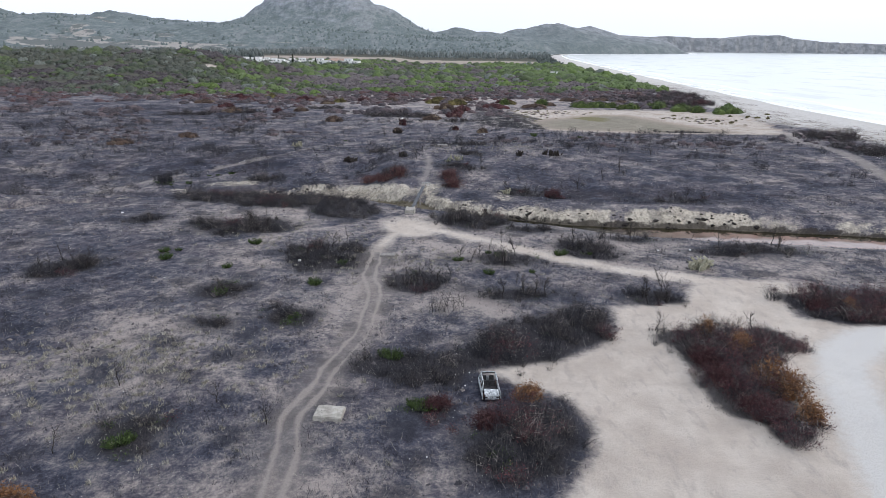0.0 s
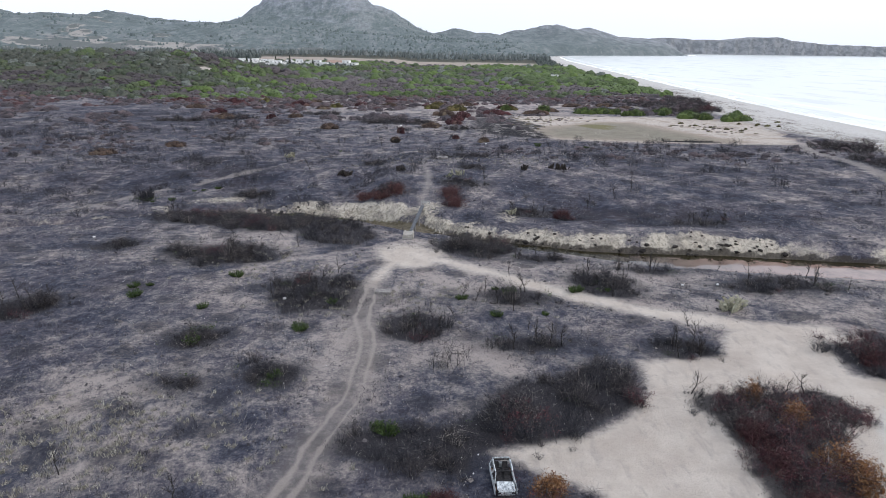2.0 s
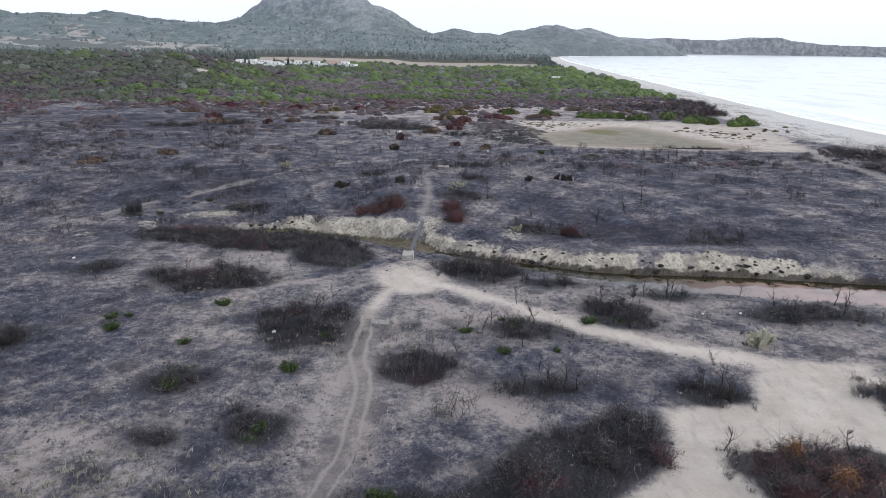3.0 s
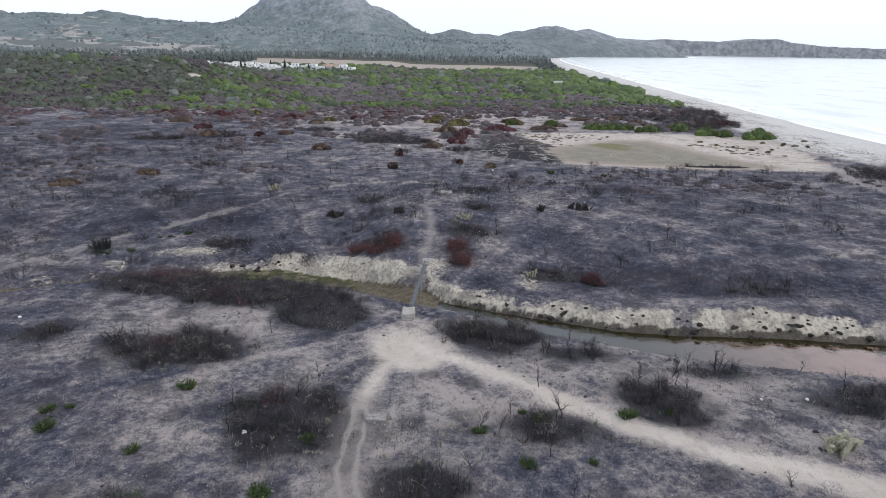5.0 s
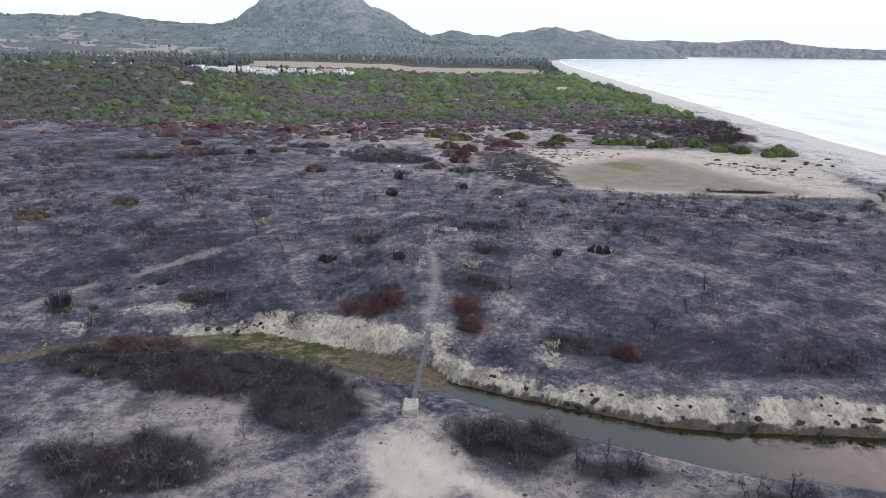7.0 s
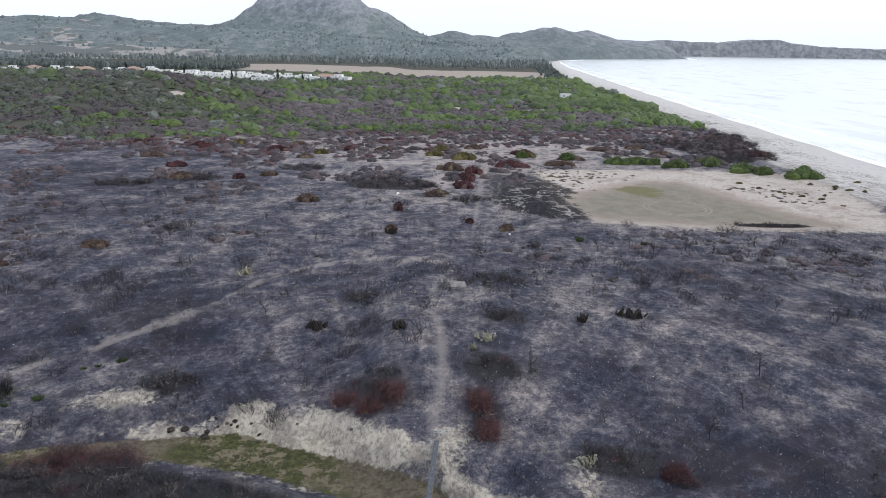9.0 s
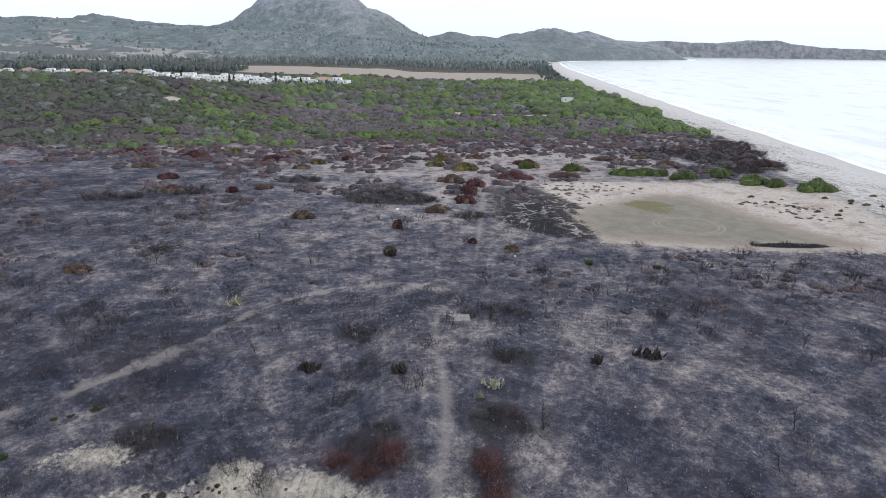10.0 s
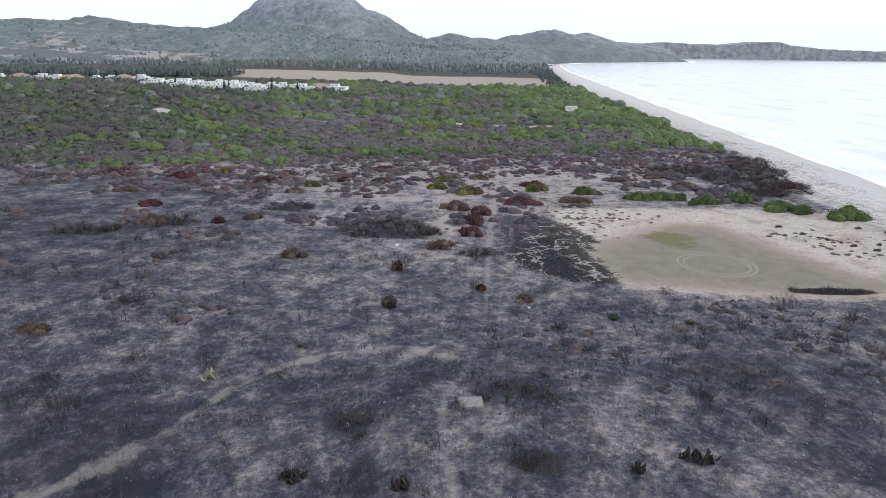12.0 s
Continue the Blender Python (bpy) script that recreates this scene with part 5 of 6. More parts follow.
# ---- footbridge over the creek ----
def build_bridge():
    y0, y1 = 2.2, 20.2
    z0, z1 = ground_at(-0.8, 0.4) + 0.55, ground_at(1.1, 21.0) + 0.25
    bridge = thing("footbridge", "narrow grey plank footbridge across the creek bed", "bridge", -0.55, y0, z0)
    dx, dy, dz = 1.65, y1 - y0, z1 - z0
    length = math.sqrt(dx * dx + dy * dy + dz * dz)
    tilt, turn = math.degrees(math.asin(dz / length)), -math.degrees(math.atan2(dx, dy))
    frame_m = Matrix.Rotation(radians(turn), 4, "Z") @ Matrix.Rotation(radians(tilt), 4, "X")
    for side in (-0.21, 0.21):
        part("beam", block(0.12, length, 0.22, 0.015), DECK, bridge, "", frame_m @ pose(side, length / 2, -0.30))
    plank = block(0.58, 0.285, 0.05, 0.012)
    me = bpy.data.meshes.new("plank")
    plank.to_mesh(me)
    plank.free()
    me.materials.append(DECK)
    r = random.Random(5)
    for k in range(int(length / 0.30)):
        under("plank", me, bridge, at=frame_m @ pose(r.uniform(-0.015, 0.015), 0.15 + k * 0.30, -0.07 + r.uniform(-0.008, 0.008), 0, 0, r.uniform(-1.5, 1.5)))
    for k in (0.36, 0.68):
        px, py = dx * k, dy * k
        depth = z0 + dz * k - ground_at(-0.55 + px, y0 + py) + 0.2
        if depth > 0.4:
            v, f = tube([(px, py, -0.3), (px, py, -0.3 - depth)], [0.11, 0.13], 8)
            under("pier", mesh_of("pier", v, f, CONCRETE_DARK, None, True), bridge, "stained concrete pier")
    abutment = thing("bridge_abutment", "square weathered concrete block at the bridge end", "concrete block", -0.85, 0.7, ground_at(-0.85, -0.4) - 0.4, -3)
    part("block", worn(block(1.75, 2.6, 1.15, 0.06, 0.97, 2), 0.04, 2.0, 3), CONCRETE, abutment)
    part("step", worn(block(1.5, 0.5, 0.62, 0.05, 0.97), 0.03, 2.0, 5), CONCRETE_DARK, abutment, "", pose(0, -1.5, 0))
    for side in (-0.62, 0.62):
        part("kerb", block(0.22, 2.4, 0.14, 0.03), CONCRETE, abutment, "", pose(side, 0, 1.14))
    gate = thing("timber_barrier", "bleached white timber handrail where the path starts", "handrail", 1.6, 21.2, None, -4)
    for px in (-0.8, -0.3, 0.3, 0.8):
        part("post", worn(block(0.10, 0.10, 0.85, 0.015), 0.01, 6, px), RAIL, gate, "", pose(px, 0, -0.1, 2 * px, 3))
    for pz in (0.35, 0.66):
        part("rail", worn(block(1.8, 0.08, 0.10, 0.015), 0.01, 4, pz), RAIL, gate, "", pose(0, 0.09, pz))


build_bridge()


# ---- dead saplings ----
def sapling_meshes(seed):
    r = np.random.default_rng(seed)
    tall = 1.5 + r.random() * 0.8
    steps_up = np.linspace(0, 1, 6)
    drift = np.cumsum(r.normal(size=(6, 2)) * 0.09, 0)
    trunk = np.stack([drift[:, 0] - drift[0, 0], drift[:, 1] - drift[0, 1], steps_up * tall - 0.08], 1)
    tv, tf = tube(trunk, 0.042 * (1 - 0.75 * steps_up), 5)
    pieces = []
    for k in range(9):
        s = 0.25 + 0.7 * r.random()
        base = np.array([np.interp(s, steps_up, trunk[:, i]) for i in range(3)])
        a, reach = r.random() * 6.283, (0.35 + 0.55 * r.random()) * (1.15 - 0.6 * s)
        mid = base + [math.cos(a) * reach * 0.55, math.sin(a) * reach * 0.55, reach * 0.5]
        tip = base + [math.cos(a + 0.3) * reach, math.sin(a + 0.3) * reach, reach * 1.15]
        pieces.append(tube([base, mid, tip], [0.019, 0.013, 0.005], 4))
        for j in range(3):
            q = base + (tip - base) * (0.4 + 0.5 * r.random())
            pieces.append(spikes(q[None], (q + r.normal(size=3) * 0.16 + [0, 0, 0.2])[None], 0.009))
    return mesh_of("trunk", tv, tf, SNAG, None, True), mesh_of("crown", *join(pieces), SNAG)


SAPLINGS = [sapling_meshes(300 + k) for k in range(6)]


def dead_sapling(x, y, k, size, turn):
    root = thing("dead_sapling", "leafless charred sapling with forked black twigs on ash", "dead tree", x, y, None, turn, "dead saplings")
    under("trunk", SAPLINGS[k][0], root, at=Matrix.Scale(size, 4))
    under("crown", SAPLINGS[k][1], root, "bare charred branches", "stuff", Matrix.Scale(size, 4))


SAPLING_NEAR = [(-23.6, -60.7), (-14.3, -63.4), (-23.8, -70.5), (32.0, -34.3), (13.6, -18.2), (13.9, -35.1), (5.6, -32.3), (37.1, -48.9), (-10.7, -18.8),
                (-20.8, -40.0), (-9.4, -66.7), (57.7, -22.2), (25.8, -25.5), (0.1, -34.9), (28.9, -15.3), (44.0, -13.6), (22.2, -20.1), (-9.7, -17.1),
                (-17.6, -5.2), (12.8, -30.3), (6.9, -25.9), (-27.4, -7.0), (-32.1, -7.1), (26.8, -48.9), (35.2, -49.1), (10.5, -8.5), (16.5, -47)]
SAPLING_FAR = [(33.2, 21.0), (40.0, 27.1), (-27.4, 56.6), (45.5, 34.5), (-13.1, 99.5), (-1.1, 43.4), (21.6, 24.0), (-26.1, 99.1), (56.5, 101.8), (62.9, 91.2),
               (-9.6, 132.2), (-25.2, 102.7), (65.3, 95.8), (70.5, 90.4), (58.7, 95.7), (-86.9, 126.4), (-7.9, 132.2), (14.6, 60.3), (14.0, 34.0), (50, 92),
               (76, 98), (84, 101), (46, 97), (38, 94), (91, 96), (-60, 100), (-42, 118), (-70, 70), (60, 58), (85, 66)]
pick = random.Random(9)
for cx, cy, rx, ry, tall, red, green in THICKETS:
    if cy < 30 and rx > 3.5:
        for _ in range(6):
            x, y = cx + pick.uniform(-0.7, 0.7) * rx, cy + pick.uniform(-0.6, 0.6) * ry
            dead_sapling(x, y, pick.randrange(6), pick.uniform(1.0, 1.55), pick.uniform(0, 360))
for x, y in SAPLING_NEAR:
    dead_sapling(x, y, pick.randrange(6), pick.uniform(0.8, 1.25), pick.uniform(0, 360))
for x, y in SAPLING_FAR:
    dead_sapling(x, y, pick.randrange(6), pick.uniform(1.2, 1.9), pick.uniform(0, 360))


# ---- leafless burnt bushes of the north heath ----
def bush_frame(seed, material):
    r = np.random.default_rng(seed)
    n = 17
    a, b = r.random(n) * 6.283, np.sqrt(r.random(n)) * 0.8
    p = np.stack([np.cos(a) * b, np.sin(a) * b, np.full(n, -0.04)], 1)
    (v, f), tip = scrub(p, 0.55 + 0.95 * r.random(n), r, 5, 0.8, 0.020)
    return mesh_of("branchwork", v, f, material)


FRAMES = [bush_frame(350 + k, CHAR) for k in range(6)]
PALE_FRAMES = [bush_frame(360 + k, CHAR_GREY) for k in range(3)]


def burnt_bush(x, y, k, size, turn):
    root = thing("burnt_bush", "leafless charred bush with spreading black branches on ash", "burnt bush", x, y, None, turn, "burnt bushes")
    under("branchwork", FRAMES[k], root, "", "stuff", Matrix.Scale(size, 4))


def bleached_bush(x, y, k, size, turn):
    root = thing("bleached_bush", "leafless bush with spreading ash-grey branches among charred scrub", "burnt bush", x, y, None, turn, "bleached bushes")
    under("branchwork", PALE_FRAMES[k], root, "", "stuff", Matrix.Scale(size, 4))


for k, (x, y) in enumerate([(32.0, -68.6), (32.9, -67.4), (4.2, -43.6), (5.6, -43.2), (16.2, -49.6), (17.4, -48.4), (11.0, -52.4), (11.4, -67.2), (9.2, -68.6), (13.0, -66.0), (7.4, -71.4),
                            (20.4, -46.6), (27.4, -50.2), (9.6, -40.2), (3.4, -2.6), (6.2, -4.2), (8.0, -2.2), (34.6, 23.2), (45.0, 31.0)]):
    bleached_bush(x, y, k % 3, 1.15 + 0.25 * (k % 4), k * 53)

made = 0
while made < 290:
    y = pick.uniform(14, 175)
    x = pick.uniform(-0.72, 0.66) * (y + 120)
    spot = np.array([x]), np.array([y])
    if open_ground(*spot)[0] and fbm(*spot, 26, 3)[0] > 0.47 and x < 120:
        burnt_bush(x, y, pick.randrange(6), pick.uniform(1.1, 2.4), pick.uniform(0, 360))
        made += 1


# ---- green regrowth ----
def sprout_mesh(seed):
    r = np.random.default_rng(seed)
    n = 150
    a, b = r.random(n) * 6.283, np.sqrt(r.random(n)) * 0.5
    base = np.stack([np.cos(a) * b, np.sin(a) * b * 0.7, np.full(n, -0.02)], 1)
    tip = base + np.stack([np.cos(a) * (0.12 + b * 0.5), np.sin(a) * (0.12 + b * 0.5), 0.25 + 0.35 * r.random(n)], 1)
    return mesh_of("foliage", *join([spikes(base, tip, 0.022), leaves(base + (tip - base) * 0.7, 0.07, r, 0.7)]), GREEN_SHOOT)


SPROUTS = [sprout_mesh(400 + k) for k in range(4)]
for k, (x, y) in enumerate([(-32.8, -23.0), (-34.6, -23.6), (-33.3, -26.4), (11.2, -23.5), (6.9, -26.7), (12.9, -24.9), (16.4, -31.2), (10.7, -31.5), (21.4, -24.0),
                            (25.8, -23.1), (-8.9, -27.9), (-23.2, -18.5), (-48.4, 42.0), (-23.8, -29.8), (-11.3, -35.3), (-50.2, 41.2), (-45.6, 43.4), (35.6, 101.8),
                            (-24.3, 89.0), (50.4, 99.8), (-19.7, -69.2), (-19.0, -68.6), (2.1, -63.5), (3.0, -63.9), (7.9, -70.5), (-1.1, -54.7), (-0.3, -55.2),
                            (-57.0, 32.2), (-11.5, -46.2), (-21.8, -39.0), (-55.5, 31.5), (-52, 33)]):
    s = thing("green_shrublet", "bright green fresh shoots sprouting from burnt ground", "green shoots", x, y, None, k * 47, "green regrowth")
    under("foliage", SPROUTS[k % 4], s, "", "stuff", Matrix.Scale(0.75 + 0.4 * (k % 3) * (1 if y < 60 else 1.6), 4))


# ---- cactus clumps and burnt palm stubs ----
def pad_mesh():
    bm = bmesh.new()
    bmesh.ops.create_uvsphere(bm, u_segments=8, v_segments=5, radius=1)
    for v in bm.verts:
        k = 0.75 + 0.25 * (v.co.z + 1) / 2
        v.co = Vector((v.co.x * 0.15 * k, v.co.y * 0.028, (v.co.z + 1) * 0.20))
    me = bpy.data.meshes.new("pad")
    bm.to_mesh(me)
    bm.free()
    return me


def build_cactus(x, y, size, seed, label, material):
    r = random.Random(seed)
    me = pad_mesh()
    me.materials.append(material)
    root = thing("prickly_pear", label, "cactus", x, y, None, 0, "scorched cactus clumps")
    made = [Matrix.Translation((r.gauss(0, 0.42) * size, r.gauss(0, 0.36) * size, -0.04)) @ pose(0, 0, 0, r.uniform(-35, 35), r.uniform(-35, 35), r.uniform(0, 360))
            @ Matrix.Scale(size * 1.1, 4) for _ in range(26)]
    grown = list(made)
    for _ in range(64):
        m = r.choice(grown)
        top = m @ pose(r.uniform(-0.06, 0.06), 0, 0.36, r.uniform(-30, 30), r.uniform(-55, 55), r.uniform(-60, 60)) @ Matrix.Scale(0.93, 4)
        if top.translation.z < 1.5 * size:
            grown.append(top)
    for m in grown:
        under("pad", me, root, at=m)


build_cactus(39.1, -28.9, 1.55, 1, "large pale heat-bleached prickly pear beside the sand track", PEAR)
build_cactus(8.6, 43.6, 1.15, 2, "pale scorched prickly pear beside the footpath", PEAR)
build_cactus(-36.6, 77.8, 1.3, 3, "yellowish scorched prickly pear on the burnt heath", PEAR)
build_cactus(6.6, 40.5, 0.6, 4, "small scorched prickly pear among charred stems", PEAR_GREEN)
build_cactus(17.8, 16.6, 0.9, 5, "pale bleached prickly pear on the creek bank", PEAR)


def build_palm_stub(x, y, wide, seed):
    r = random.Random(seed)
    root = thing("burnt_palm_clump", "clump of thick charred palm stubs on burnt ground", "burnt palm", x, y, None, 0, "burnt palm clumps")
    v, f = tube([(0, 0, -0.05), (0.02, 0, 0.3), (0.03, 0.02, 0.62), (0.03, 0.03, 0.78)], [0.10, 0.12, 0.10, 0.03], 6)
    me = mesh_of("stub", v, f, STUB, None, True)
    for k in range(26):
        a, d = r.uniform(0, 6.283), math.sqrt(r.random())
        under("stub", me, root, at=pose(math.cos(a) * d * wide, math.sin(a) * d * wide * 0.6, 0, -math.sin(a) * d * 38, math.cos(a) * d * 38, r.uniform(0, 360))
              @ Matrix.Scale(r.uniform(1.1, 1.9), 4))


build_palm_stub(-18.2, 52.0, 1.6, 1)
build_palm_stub(33.2, 53.4, 2.4, 2)
build_palm_stub(-4.4, 47.6, 1.1, 3)
build_palm_stub(24.5, 50.5, 0.7, 4)
build_palm_stub(-9.2, 107.5, 1.3, 5)


# ---- cane clump by the creek ----
def build_canes(x, y):
    r = np.random.default_rng(61)
    root = thing("burnt_cane_clump", "upright charred cane clump with green shoots at its foot", "burnt canes", x, y)
    n = 260
    a, b = r.random(n) * 6.283, np.sqrt(r.random(n)) * 1.3
    base = np.stack([np.cos(a) * b, np.sin(a) * b, np.full(n, -0.05)], 1)
    tip = base + np.stack([np.cos(a) * b * 0.5, np.sin(a) * b * 0.5, 1.8 + 1.2 * r.random(n)], 1)
    under("canes", mesh_of("canes", *spikes(base, tip, 0.035), CHAR), root, "", "stuff")
    c = r.normal(size=(500, 3)) * [1.4, 1.0, 0.2] + [0, -0.6, 0.25]
    under("foliage", mesh_of("foliage", *leaves(c, 0.11, r, 0.8), GREEN_SHOOT), root, "dull green shoots", "stuff")


build_canes(-58.0, 34.6)


# ---- single shrubs: leaves over a bare frame ----
def build_shrub(name, label, category, x, y, rx, ry, tall, material, count, leaf, seed, group=""):
    r = np.random.default_rng(seed)
    root = thing(name, label, category, x, y, None, 0, group)
    near = y < 60
    m = 14
    lx, ly = np.append(r.uniform(-0.7, 0.7, m) * rx, 0), np.append(r.uniform(-0.7, 0.7, m) * ry, 0)
    k = np.append(r.uniform(0.25, 0.48, m), 0.6)
    size = (0.5 + 0.9 * k * r.uniform(0.7, 1.2, m + 1)) * tall * (1.2 - 0.55 * ((lx / rx) ** 2 + (ly / ry) ** 2))
    shrink = 0.25 if near else 0.9
    core, faces, _ = domes(lx, ly, np.full(m + 1, -0.05), k * rx * shrink, k * ry * shrink, size * shrink, r, 9, 4, 0.2)
    count = int(count * (2.2 if near else 1.5))
    pick_lobe = r.integers(0, m + 1, count)
    d = r.normal(size=(len(pick_lobe), 3))
    d /= np.linalg.norm(d, axis=1, keepdims=True)
    d[:, 2] = np.abs(d[:, 2])
    d *= (0.62 if near else 0.85) + 0.45 * r.random((len(d), 1))
    c = d * np.stack([k * rx, k * ry, size], 1)[pick_lobe] + np.stack([lx, ly, lx * 0], 1)[pick_lobe]
    if near:
        c = c + r.normal(size=c.shape) * ([1.05, 0.95, 0.34] if material is RED_SHRUB else [0.22, 0.20, 0.16])
        c[:, 2] = np.maximum(c[:, 2], 0.08)
    under("foliage", mesh_of("foliage", *join([(core, faces), flakes(c, leaf * (0.62 if near else 0.85), r, 0.3)]), material), root, "", "stuff")
    n = 150 if near and material is not RUST_LEAF else 30
    q = np.stack([r.uniform(-0.7, 0.7, n) * rx, r.uniform(-0.7, 0.7, n) * ry, np.full(n, -0.05)], 1)
    (v, f), _ = scrub(q, np.full(n, tall * 1.1), r, 4, 0.6, 0.02 if y < 60 else 0.03)
    under("inner_brush", mesh_of("inner_brush", v, f, material if near and material is not RUST_LEAF else CHAR_GREY), root, "", "stuff")


rust_at = [(33.0, -54.4, 1.2, 1.0, 2.3), (33.0, -60.4, 1.7, 1.3, 2.4), (34.2, -62.2, 1.6, 1.2, 2.2), (33.6, -66.0, 1.0, 0.9, 1.9), (31.2, -50.8, 0.9, 0.8, 2.0),
           (11.6, -62.6, 1.1, 0.9, 1.6), (50.6, -43.6, 0.8, 0.7, 1.5), (-23.6, -76.0, 1.5, 1.0, 1.2)]
for k, (x, y, rx, ry, t) in enumerate(rust_at):
    build_shrub("scorched_shrub", "orange-brown scorched shrub standing among dark burnt scrub", "shrub", x, y, rx, ry, t, RUST_LEAF, 1200, 0.14, 500 + k, "orange scorched shrubs")
maroon_heath = [(15.5, 186.5, 3.2, 5, 2.2), (13, 175.5, 3.2, 5, 2.3), (11, 163.5, 3.2, 4.5, 2), (31.3, 202, 7, 3.4, 2.2), (-64.7, 173, 2.4, 1.8, 1.6), (-64.5, 232, 5, 2.2, 2),
                (-93.8, 194, 4, 2.6, 2), (-35.5, 237, 3, 2, 1.7), (40, 231, 6, 2.4, 2), (-100, 240, 6, 2.5, 2), (-130, 246, 5, 2.5, 2), (-20, 262, 5, 2.5, 1.8),
                (-8.5, 131, 1.6, 1.4, 2.2), (10.5, 118, 1.2, 1, 1), (141, 231, 6, 5, 2)]
maroon_near = [(-10.8, 30.4, 2, 1.4, 1.6), (-4.4, 28.8, 1.8, 1.8, 2), (-7.4, 26.8, 2, 1.4, 1.6), (6.6, 27.2, 1.9, 2.4, 2), (7.2, 21.6, 1.6, 2, 1.6), (-41, 20.2, 3.8, 2.4, 2.5),
               (-45.5, 18.2, 2.6, 1.8, 1.9), (-36.5, 20.6, 2.4, 1.6, 1.9), (26.8, 14.6, 1.8, 1.3, 1.5), (4, -63.8, 1.2, 0.8, 1.1), (29.6, -60, 2, 2.6, 1.5), (30.4, -65, 1.8, 2.2, 1.4),
               (29.2, -56, 1.8, 1.8, 1.4), (48.2, -43.2, 2.6, 2, 1.4), (53.5, -45, 3, 1.6, 1.4), (8.2, -66.5, 1.4, 1.2, 1.2)]
for k, (x, y, rx, ry, t) in enumerate(maroon_heath + maroon_near):
    build_shrub("maroon_shrub", "dark red heat-killed shrub with its dry leaves on", "shrub", x, y, rx, ry, t, RED_SHRUB if 17 < y < 40 and x > -50 else MAROON, 700 if y > 100 else 1000, 0.22 if y > 100 else 0.10, 540 + k, "dark red shrubs")
brown_at = [(50.5, 204, 6.5, 2.8, 2.0), (7.5, 193, 5.0, 3.4, 2.4), (-84, 172, 4.5, 3.0, 2.0), (-35.5, 141, 3.6, 2.4, 1.8), (2.0, 149.5, 3.5, 2.6, 1.8), (-9.3, 109.5, 1.8, 1.3, 1.5), (19.5, 111.5, 2, 1.5, 1.4),
            (-55.6, 177, 3, 2, 1.6), (57, 218, 6, 2.5, 2), (-20, 236, 4, 2, 1.8), (20, 244, 5, 2, 1.6), (75, 240, 6, 3, 1.6), (95, 250, 6, 3, 1.6), (-75, 95, 3, 2, 1.3), (-90, 82, 3.5, 2.4, 1.4),
            (-60, 250, 4, 2, 1.8), (-50, 215, 4, 2, 1.5), (-110, 215, 5, 2.4, 1.6), (100, 232, 5, 3, 1.8)]
for k, (x, y, rx, ry, t) in enumerate(brown_at):
    build_shrub("brown_shrub", "brown scorched shrub on pale burnt sand", "shrub", x, y, rx, ry, t, BROWN, 620, 0.22, 600 + k, "brown scorched shrubs")
olive_at = [(13.5, 216, 5.5, 3.2, 2.2), (2.2, 225, 4.2, 2.6, 2.0), (40.8, 224, 3.5, 2.2, 1.8), (-45, 226, 3.5, 2, 1.8), (5, 238, 5, 2.4, 2.0), (-86, 250, 4, 2.2, 2.0)]
for k, (x, y, rx, ry, t) in enumerate(olive_at):
    build_shrub("olive_shrub", "half-scorched olive-brown shrub on pale sand", "shrub", x, y, rx, ry, t, OLIVE, 700, 0.24, 640 + k, "half-scorched shrubs")
mastic_at = [(74, 209, 5.5, 2.6, 1.9), (82, 210, 6.0, 2.6, 1.9), (89, 209, 4.0, 2.4, 1.7), (97.6, 204.5, 4.2, 3.0, 1.8), (111.6, 209, 5.2, 5.0, 2.4), (119.7, 196, 6.5, 4.6, 2.2), (124, 192, 5, 3.4, 1.8), (134.5, 184, 6.0, 5.0, 2.5),
             (91.5, 202, 2.2, 1.6, 1.3), (38, 221, 2.6, 2.0, 1.9), (56, 217, 3.4, 2.4, 2.2)]
for k, (x, y, rx, ry, t) in enumerate(mastic_at):
    build_shrub("mastic_bush", "low rounded living green bush beside the dry pond", "bush", x, y, rx, ry, 1.3 * t, MASTIC, 1300, 0.30, 660 + k, "green dune bushes")
dune_at = [(134, 163), (136, 166), (137, 160), (140, 157), (131, 172), (147, 172), (126, 155), (122, 150), (118, 154), (114, 160), (110, 166), (107, 174)]
for k, (x, y) in enumerate(dune_at):
    build_shrub("dune_shrub", "small grey-green shrub on the pale beach sand", "shrub", x, y, 0.7 + 0.3 * (k % 3), 0.7, 0.6, OLIVE, 120, 0.16, 690 + k, "beach shrubs")


# ---- dead reeds on the creek bank, dry grass, shells ----
def build_reeds():
    r = np.random.default_rng(71)
    x = np.concatenate([r.uniform(-34, 12, 2600), r.uniform(10, 62, 1500)])
    _, far = creek_edges(x)
    y = far + 0.3 + r.random(len(x)) * 4.2
    keep = fbm(x, y, 3.2, 3) + 0.22 * smooth(-x, -12, 10) - 0.06 * (y - far - 1.2) - 0.25 * smooth(-x, 18, 32) > 0.57
    x, y = x[keep], y[keep]
    p = np.stack([x, y, height(x, y) - 0.03], 1)
    tip = p + np.stack([r.normal(size=len(x)) * 0.16, -0.25 - 0.3 * r.random(len(x)), 0.25 + 0.5 * r.random(len(x))], 1)
    whole("dead_reeds", mesh_of("dead_reeds", *spikes(p, tip, 0.024), REED), "bleached dead reeds hanging on the pale creek bank", "reeds", "stuff")


